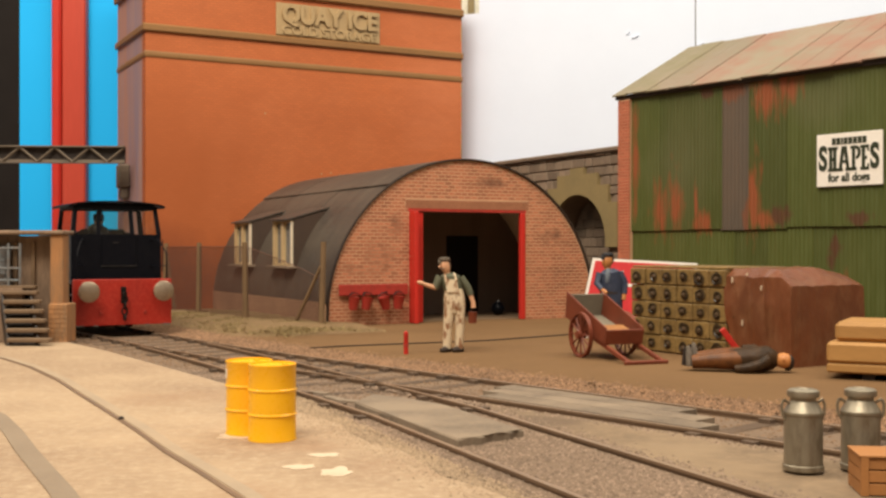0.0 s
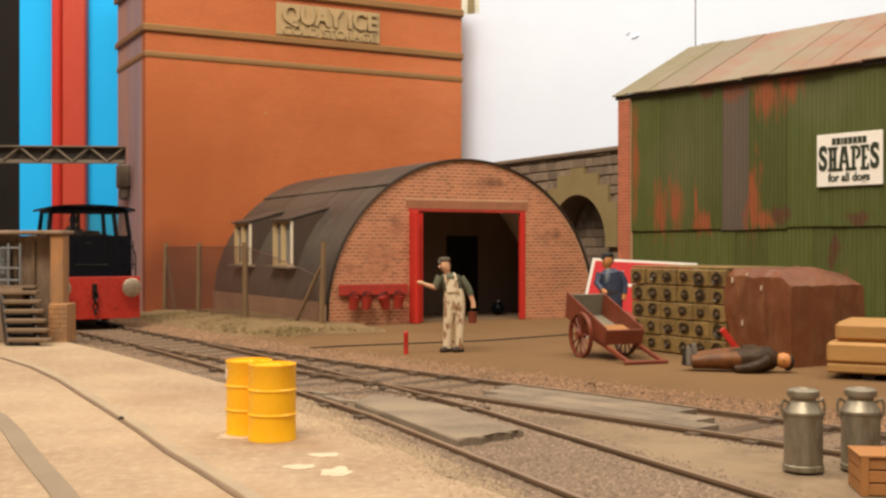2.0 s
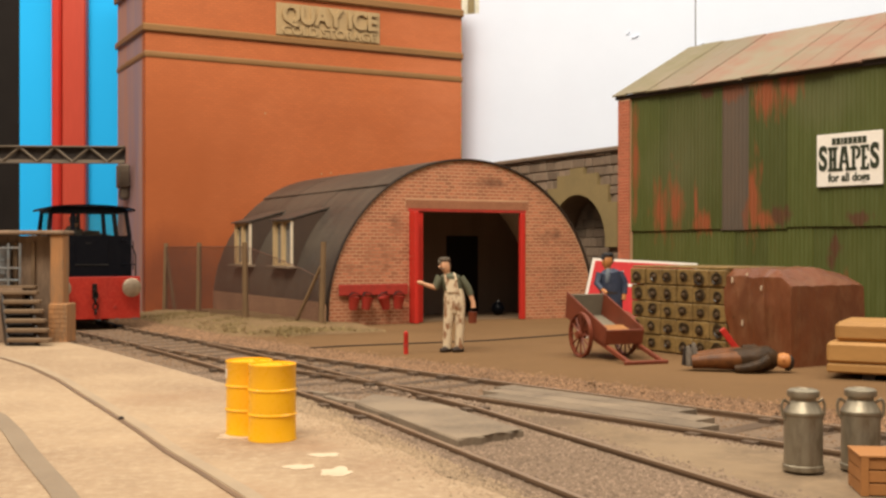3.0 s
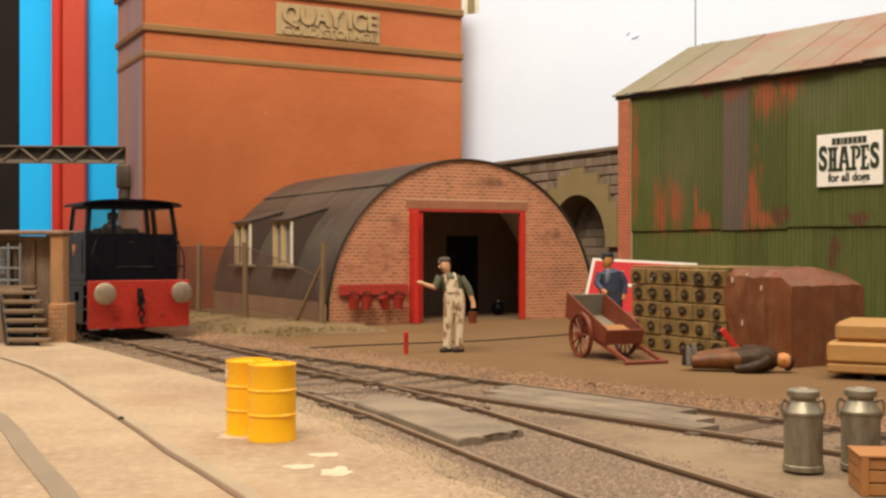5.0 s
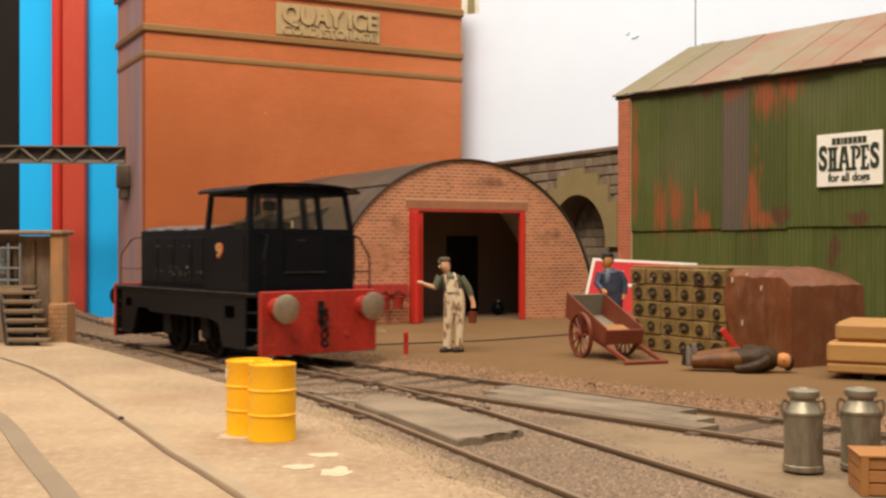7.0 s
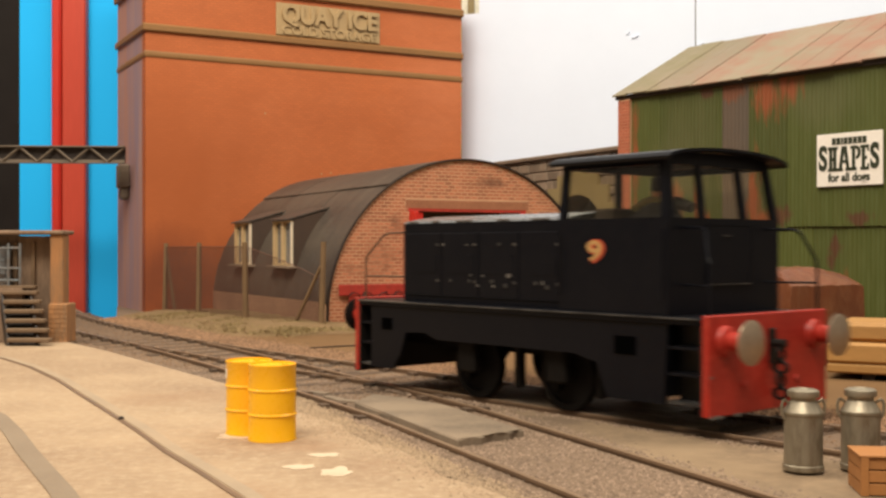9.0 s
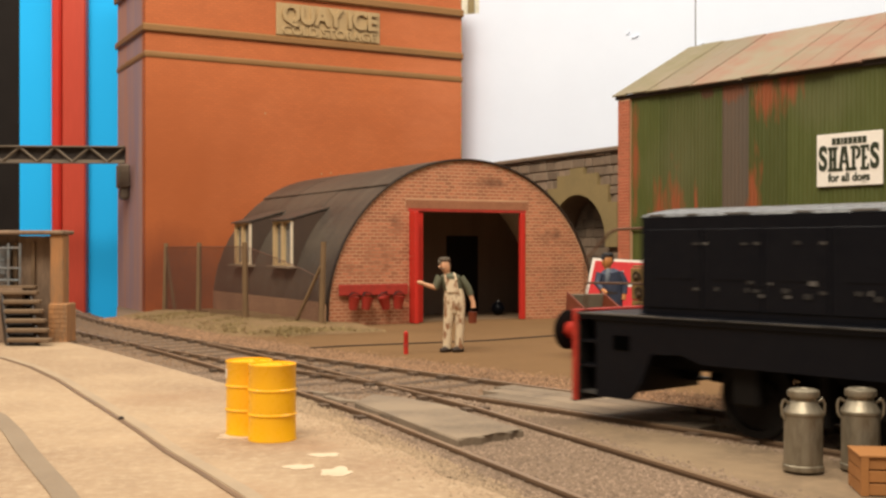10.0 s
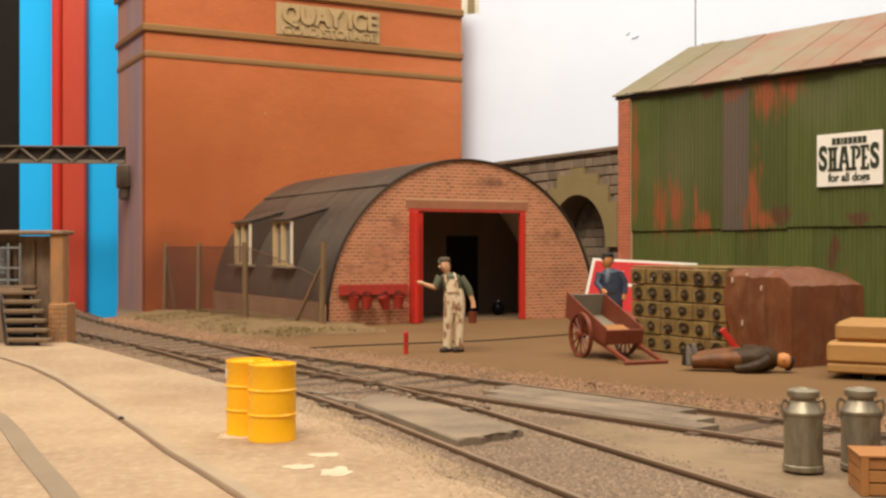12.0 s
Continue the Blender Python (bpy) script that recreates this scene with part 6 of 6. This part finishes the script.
def locomotive():
    t = thing("shunting_locomotive", at(0, 0, 0), "black diesel shunter with red buffer beams, numbered 9", "locomotive")
    part("footplate", boxed(-LX + 0.1, FX - 0.1, -LW, LW, 1.14, 1.22, bevel=0.012), LOCO, t)
    for y in (-LW + 0.03, LW - 0.09):
        bm = bmesh.new()
        prism(bm, [(-2.78, 0.28), (-2.3, 0.28), (-2.12, 0.5), (-2.0, 0.8), (-1.6, 0.82), (-1.35, 0.74), (1.1, 0.74), (1.45, 0.66), (1.6, 0.28), (2.4, 0.28), (2.45, 1.139), (-2.78, 1.139)], "y", y, y + 0.06)
        sf = part("side_frame", bm, LOCO, t)
        e = -0.012 if y < 0 else 0.052
        # thin black plates on the uncut frame paint the holes' inner darkness
        part("jacking_hole_plate", boxed(-2.52, -2.3, y + e, y + e + 0.02, 0.82, 0.98), HOLE_SHADE, sf)
        part("jacking_hole_plate", boxed(1.72, 2.02, y + e, y + e + 0.02, 0.78, 0.98), HOLE_SHADE, sf)
        for x0, x1 in ((2.46, FX - 0.1), (-LX + 0.1, -2.79)):
            part("step_back", boxed(x0, x1, y + 0.2 if y < 0 else y - 0.2, y + 0.24 if y < 0 else y - 0.16, 0.3, 1.13), INK, t)
            for z in (0.3, 0.6, 0.88):
                part("step_tread", boxed(x0, x1, min(y, y + 0.2) if y < 0 else y - 0.14, y + 0.2 if y < 0 else y + 0.06, z, z + 0.03), HOODGREY if z < 0.4 else LOCO, t)
        part("edge_strip", boxed(-3.02, FX - 0.11, y - 0.055 if y < 0 else y + 0.095, y - 0.035 if y < 0 else y + 0.115, 1.2, 1.216), HOODGREY, t)
        part("chipped_edge", boxed(-3.02, -1.9, y - 0.058 if y < 0 else y + 0.097, y - 0.034 if y < 0 else y + 0.118, 1.206, 1.222), CHALK, t, "chipped pale paint edge")
    part("chassis", boxed(-2.85, 2.75, -0.5, 0.5, 0.6, 1.13), WHEELM, t)
    for x in AXLES:
        for y in (-0.98, 0.86):
            part("axlebox", boxed(x - 0.16, x + 0.16, y, y + 0.12, 0.34, 0.88, bevel=0.03), WHEELM, t)
    wheels = []
    for x in AXLES:
        for y in (-0.72, 0.72):
            bm = bmesh.new()
            M = Matrix.Rotation(radians(90), 4, "X")
            lathe(bm, [(0, 0.04), (0.1, 0.06), (0.12, 0.03), (WR - 0.09, 0.02), (WR - 0.08, -0.03), (0.1, -0.03), (0, -0.03)], 24, M)
            w = part("wheel", bm, WHEELM, t, smooth=True)
            shift(w, at(x, y, WR))
            f = -1 if y > 0 else 1
            part("tyre", lathe(bmesh.new(), [(WR - 0.08, -0.06), (WR, -0.06), (WR, 0.05), (WR - 0.08, 0.06), (WR - 0.08, -0.06)], 28, M), WHEELM, w, "worn steel tyre", True)
            part("crank_boss", rod(bmesh.new(), (0.2, -0.02, 0), (0.2, -0.1 if y < 0 else 0.1, 0), 0.06, seg=10), WHEELM, w)
            wheels.append((w, x, y))
    # buffer beams
    for sg in (1, -1):
        x0, x1 = (FX - 0.09, FX) if sg > 0 else (-LX, -LX + 0.09)
        bb = part("buffer_beam", boxed(x0, x1, -LW, LW, 0.2, 1.25, bevel=0.012), LOCO_RED, t, "red buffer beam")
        xe = FX if sg > 0 else -LX
        part("beam_back", boxed(xe - sg * 0.125 if sg > 0 else xe + 0.092, xe - 0.092 if sg > 0 else xe + 0.125, -LW + 0.01, LW - 0.01, 0.21, 1.13), INK, t, "black inner face of the beam")
        for y in (-0.84, 0.84):
            M = Matrix.Translation((xe, y, 0.98)) @ Matrix.Rotation(radians(90 * sg), 4, "Y")
            part("buffer_stock", lathe(bmesh.new(), [(0, 0), (0.17, 0), (0.15, 0.06), (0.1, 0.08), (0.1, 0.3), (0, 0.3)], 18, M), LOCO_RED, bb, smooth=True)
            part("buffer_head", lathe(bmesh.new(), [(0, 0.29), (0.2, 0.295), (0.235, 0.31), (0.235, 0.325), (0.17, 0.355), (0, 0.37)], 24, M), BUFFER if sg > 0 else WHEELM, bb, "domed steel buffer head", True)
        bm = boxed(min(xe, xe + sg * 0.03), max(xe, xe + sg * 0.03), -0.06, 0.06, 0.7, 1.08, bevel=0.01)
        rod(bm, (xe, 0, 0.92), (xe + sg * 0.18, 0, 0.92), 0.045)
        part("coupling_hook", bm, INK, bb)
        bm = bmesh.new()
        for k in range(4):
            lathe(bm, [(0.05, -0.018), (0.085, -0.018), (0.085, 0.018), (0.05, 0.018), (0.05, -0.018)], 10, Matrix.Translation((xe + sg * 0.12, 0, 0.8 - 0.14 * k)) @ Matrix.Rotation(radians(90), 4, "X" if k % 2 else "Y") @ Matrix.Diagonal((1.2, 0.9, 1, 1)))
        part("coupling_chain", bm, INK, bb)
        for y in (-0.5, 0.5):
            part("beam_bolt", rod(bmesh.new(), (xe - sg * 0.01, y, 0.5), (xe + sg * 0.025, y, 0.5), 0.04), RED_DULL, bb)
        for y, z, w in ((-1.1, 0.185, 0.22), (-0.62, 0.182, 0.1), (0.55, 0.182, 0.08), (1.08, 0.185, 0.16), (-1.1, 0.6, 0.03)):
            part("paint_chip", boxed(xe - 0.012, xe + 0.012, y - w / 2 if abs(y) < 0.9 else (y if y < 0 else y - w), y + w / 2 if abs(y) < 0.9 else (y + w if y < 0 else y), z, z + 0.03), CHALK, bb, "bare metal chip")
    # engine hood
    hw = 0.88
    bm = bmesh.new()
    prism(bm, [(-hw, 1.22), (-hw, 2.285), (hw, 2.285), (hw, 1.22)], "x", -2.3, 0.82)
    hood = part("hood", bm, LOCO, t, "black engine hood with side doors")
    # arched top in far paler grey than the sides: its lit sheen is coloured in
    bm = bmesh.new()
    half = [(-hw, 2.287), (-hw + 0.015, 2.305), (-hw + 0.05, 2.318), (-0.6, 2.36), (-0.3, 2.395), (0.0, 2.405)]
    prism(bm, half + [(-y, z) for y, z in half[-2::-1]], "x", -2.29, 0.818)
    part("hood_top", bm, LOCO_TOP, hood, "arched hood top, pale grey for its lit sheen", True)
    for y in (-hw - 0.014, hw - 0.006):
        for k in range(4):
            x0 = -2.2 + k * 0.74
            dr = part("hood_door", boxed(x0, x0 + 0.71, y, y + 0.02, 1.3, 2.15, bevel=0.006), LOCO, hood)
            ye = y - 0.012 if y < 0 else y + 0.02
            for z in (1.5, 1.98):
                part("door_catch", boxed(x0 + 0.62, x0 + 0.68, ye, ye + 0.013, z, z + 0.03), HOODGREY, dr)
            part("louvre_panel", boxed(x0 + 0.12, x0 + 0.62, ye + 0.004, ye + 0.01, 1.62, 1.86), LOCO, dr)
    rnd = random.Random(12)
    for k in range(16):
        x, z, w = rnd.uniform(-1.8, 0.6), rnd.choice((1.45, 1.5, 1.58, 1.98)), rnd.uniform(0.02, 0.07)
        part("paint_chip", boxed(x, x + w, -hw - 0.03, -hw - 0.006, z, z + rnd.uniform(0.02, 0.05)), CHALK if k % 3 == 0 else HOODGREY, hood, "small pale chip")
    rad = part("radiator", boxed(-2.36, -2.3, -0.6, 0.6, 1.35, 2.2, bevel=0.01), INK, hood, "black radiator grille")
    for k in range(9):
        part("grille_bar", boxed(-2.375, -2.36, -0.56, 0.56, 1.4 + k * 0.085, 1.44 + k * 0.085), LOCO, rad)
    for a, b in ((-2.2, -2.0), (-1.7, -1.55), (-1.2, -0.9), (-0.4, -0.2), (0.2, 0.5)):
        part("edge_wear", boxed(a, b, -hw - 0.004, -hw + 0.03, 2.296, 2.316), CHALK, hood, "chipped hood edge")
    # cab
    c0, c1, cw, zs, zt = 0.82, 2.42, 1.04, 2.28, 2.86
    th = 0.05
    cab = part("cab_side", boxed(c0, c1, -cw, -cw + th, 1.22, zs), LOCO, t, "black cab side with painted number")
    letters("9", 0.33, 0.006, NINE, "number", cab, at(1.4, -cw - 0.005, 1.9, 90), 0.02, 0.27)
    letters("9", 0.32, 0.006, NINECREAM, "number_face", cab, at(1.38, -cw - 0.009, 1.905, 90), 0.006, 0.23)
    cab2 = part("cab_side", boxed(c0, c1, cw - th, cw, 1.22, zs), LOCO, t, "black cab side with painted number")
    letters("9", 0.35, 0.006, NINE, "number", cab2, at(1.4, cw + 0.005, 1.9, 90, 0, 180), 0.02, 0.27)
    letters("9", 0.34, 0.006, NINECREAM, "number_face", cab2, at(1.42, cw + 0.009, 1.905, 90, 0, 180), 0.006, 0.23)
    cf = part("cab_front", boxed(c1 - th, c1, -cw + th, cw - th, 1.22, zs), LOCO, t, "black cab end with a panelled door")
    dp = part("front_door", boxed(c1, c1 + 0.02, -0.34, 0.44, 1.55, 2.2, bevel=0.006), LOCO, cf)
    part("door_catch", boxed(c1 + 0.02, c1 + 0.035, -0.1, 0.04, 2.08, 2.095), HOODGREY, dp)
    for a, b, z0, z1 in ((-0.36, -0.34, 1.55, 2.2), (0.44, 0.46, 1.55, 2.2), (-0.36, 0.46, 2.2, 2.215), (-0.36, 0.46, 1.535, 1.55)):
        part("door_edge", boxed(c1 + 0.001, c1 + 0.024, a, b, z0, z1), LOCO if z0 > 1.54 else HOODGREY, dp)
    part("cab_back", boxed(c0, c0 + th, -cw + th, cw - th, 2.0, zs), LOCO, t)
    def lean(bm):
        """The upper cab leans in at the sides and the front."""
        for v in bm.verts:
            k = max(0.0, v.co.z - zs) / 0.65
            v.co.y *= 1 - 0.075 * k
            if v.co.x > 1.7:
                v.co.x -= 0.09 * k
        return bm
    for y in (-cw, cw - th):
        for a, b in ((c0, c0 + 0.09), (c1 - 0.1, c1)):
            part("cab_pillar", lean(boxed(a, b, y, y + th, zs, zt)), LOCO, t)
        part("cab_header", lean(boxed(c0, c1, y, y + th, zt, zt + 0.08)), LOCO, t)
        part("side_pane", lean(boxed(c0 + 0.09, c1 - 0.1, y + 0.02, y + 0.026, zs, zt)), GLASS, t, "clear cab window").visible_shadow = False
    for x, n in ((c1 - th, 3), (c0, 2)):
        ys = [-cw + th, -0.42, 0.36, cw - th] if n == 3 else [-cw + th, 0, cw - th]
        for i, y in enumerate(ys):
            w = 0.05 if 0 < i < n else 0.055
            part("window_post", lean(boxed(x + 0.001, x + th - 0.001, y - (w if i == n else (0 if i == 0 else w)), y + (w if i == 0 else (0 if i == n else w)), zs, zt)), LOCO, t)
        part("window_header", lean(boxed(x + 0.001, x + th - 0.001, -cw + th, cw - th, zt, zt + 0.15)), LOCO, t)
        part("end_pane", lean(boxed(x + 0.02, x + 0.026, -cw + th, cw - th, zs, zt)), GLASS, t, "clear cab window").visible_shadow = False
    bm = bmesh.new()
    ro = [(1.12 * math.cos(a) , 2.93 + 0.13 * math.sin(a)) for a in np.linspace(0, math.pi, 13)]
    ri = [(p[0] * 0.985, p[1] - 0.035) for p in ro]
    prism(bm, ro + ri[::-1], "x", c0 - 0.1, c1 + 0.08)
    part("roof", bm, LOCO, t, "arched black cab roof", True)
    part("cab_floor", boxed(c0 + th, c1 - th, -cw + th, cw - th, 1.22, 1.3), INK, t)
    part("control_desk", boxed(c0 + 0.06, c0 + 0.4, -0.5, 0.5, 1.3, 2.42, bevel=0.03), PLANK, t, "dusty tan control desk")
    # driver figure in the cab
    bm = bmesh.new()
    tube(bm, [(1.7, -0.25, 1.3), (1.7, -0.25, 1.9), (1.7, -0.25, 2.3), (1.7, -0.25, 2.44), (1.7, -0.25, 2.5)], [0.18, 0.22, 0.25, 0.2, 0.09], 0, 10)
    tube(bm, [(1.82, -0.35, 2.42), (2.05, -0.4, 2.46), (2.25, -0.4, 2.4)], [0.085, 0.075, 0.06], 0, 8)
    tube(bm, [(1.58, -0.35, 2.4), (1.42, -0.4, 2.2), (1.3, -0.4, 2.1)], [0.085, 0.075, 0.06], 0, 8)
    tube(bm, [(1.69, -0.25, 2.48), (1.69, -0.25, 2.58), (1.69, -0.25, 2.66)], [0.07, 0.11, 0.1], 1, 10)
    tube(bm, [(1.71, -0.25, 2.6), (1.71, -0.25, 2.68), (1.71, -0.25, 2.76), (1.71, -0.25, 2.79)], [0.115, 0.13, 0.12, 0.05], 2, 10)
    tube(bm, [(1.42, -0.42, 2.4), (1.55, -0.36, 2.47), (1.7, -0.3, 2.49), (1.85, -0.36, 2.47), (1.98, -0.42, 2.42)], [0.035, 0.06, 0.07, 0.06, 0.035], 3, 8)
    driver = part("driver_figure", bm, mat("driver_jacket", (0.10, 0.09, 0.08), (0.06, 0.055, 0.05), 0.6, big=5), t, "small painted driver figure in pale jacket", True)
    driver.data.materials.append(SKIN)
    driver.data.materials.append(INK)
    driver.data.materials.append(mat("driver_pale_collar", (0.42, 0.36, 0.17), None, 0.6))
    # handrails
    for sg in (-1, 1):
        for xe, xm, xb, yb in ((FX - 0.06, FX - 0.2, c1, 0.78), (-3.0, -2.75, -2.3, 0.82)):
            bm = bmesh.new()
            pts = [(xe, sg * 1.02, 1.22), (xe, sg * 1.02, 1.78), (xe + (0.03 if xe < 0 else -0.03), sg * 1.01, 1.85), (xm, sg * 0.9, 2.12), (xm + (0.06 if xe < 0 else -0.06), sg * 0.86, 2.16), (xb, sg * yb, 2.17)]
            for p, q in zip(pts, pts[1:]):
                rod(bm, p, q, 0.017, seg=6)
            rod(bm, (xe, sg * 1.02, 1.55), (xb, sg * yb, 1.55), 0.013, seg=6)
            part("handrail", bm, HANDRAIL if xe < 0 else LOCO, t)
        for x in (c0 + 0.05, c1 - 0.05):
            part("handrail", rod(bmesh.new(), (x, sg * 1.09, 1.4), (x, sg * 1.09, 2.15), 0.014, seg=6), LOCO, t)
    # brake gear and sandbox details between the wheels
    for x in (-0.1, 1.25):
        part("brake_hanger", boxed(x - 0.05, x + 0.05, -0.84, -0.7, 0.2, 0.95, bevel=0.02), WHEELM, t)
    part("battery_box", boxed(1.62, 2.38, -1.02, 1.02, 0.35, 1.13, bevel=0.02), LOCO, t)
    return t, wheels


ENGINE, WHEELS = locomotive()

# front of the engine along the main line, in metres, by seconds
FRONT = [(0, -24.01), (0.55, -24.01), (0.8, -24.7), (1.0, -25.8), (1.2, -26.35), (1.4, -26.42), (3.7, -26.42), (4.2, -25.55), (4.8, -23.6), (5.0, -22.88),
         (5.5, -21.27), (6.0, -19.56), (6.5, -17.6), (7.0, -15.33), (7.2, -14.47), (8.0, -11.0), (8.8, -7.62), (9.2, -5.97), (9.6, -4.25),
         (10.0, -2.57), (10.4, -0.74), (10.8, 0.95), (12.0, 6.1)]


def front_at(t):
    """A smooth run through the rows above (cubic Hermite)."""
    k = max(i for i in range(len(FRONT)) if FRONT[i][0] <= t + 1e-6)
    if k == len(FRONT) - 1:
        return FRONT[-1][1]
    def slope(i):
        if i == 0 or i == len(FRONT) - 1:
            return 0.0 if i == 0 else (FRONT[i][1] - FRONT[i - 1][1]) / (FRONT[i][0] - FRONT[i - 1][0])
        a = (FRONT[i][1] - FRONT[i - 1][1]) / (FRONT[i][0] - FRONT[i - 1][0])
        b = (FRONT[i + 1][1] - FRONT[i][1]) / (FRONT[i + 1][0] - FRONT[i][0])
        return 0.0 if a * b <= 0 else 2 * a * b / (a + b)
    (t0, s0), (t1, s1) = FRONT[k], FRONT[k + 1]
    h = t1 - t0
    u = (t - t0) / h
    return (2 * u ** 3 - 3 * u ** 2 + 1) * s0 + (u ** 3 - 2 * u ** 2 + u) * h * slope(k) + (3 * u ** 2 - 2 * u ** 3) * s1 + (u ** 3 - u ** 2) * h * slope(k + 1)


def engine_pose(s):
    """The engine rides with two guiding points on the line, near its ends."""
    a, b = track_a(s - LX + GUIDES[0])[0], track_a(s - LX + GUIDES[1])[0]
    d = (b - a).normalized()
    p = (a + b) / 2 - d * (GUIDES[0] + GUIDES[1]) / 2
    return at(p.x, p.y, 0.002, 0, 0, math.degrees(math.atan2(d.y, d.x)))


def motions():
    times = [i / 10 for i in range(121)]
    walk(ENGINE, [(t, engine_pose(front_at(t))) for t in times])
    s0 = front_at(0.0)
    for w, x, y in WHEELS:
        walk(w, [(t, at(x, y, WR, 0, math.degrees((front_at(t) - s0) / WR), 0)) for t in times])


motions()
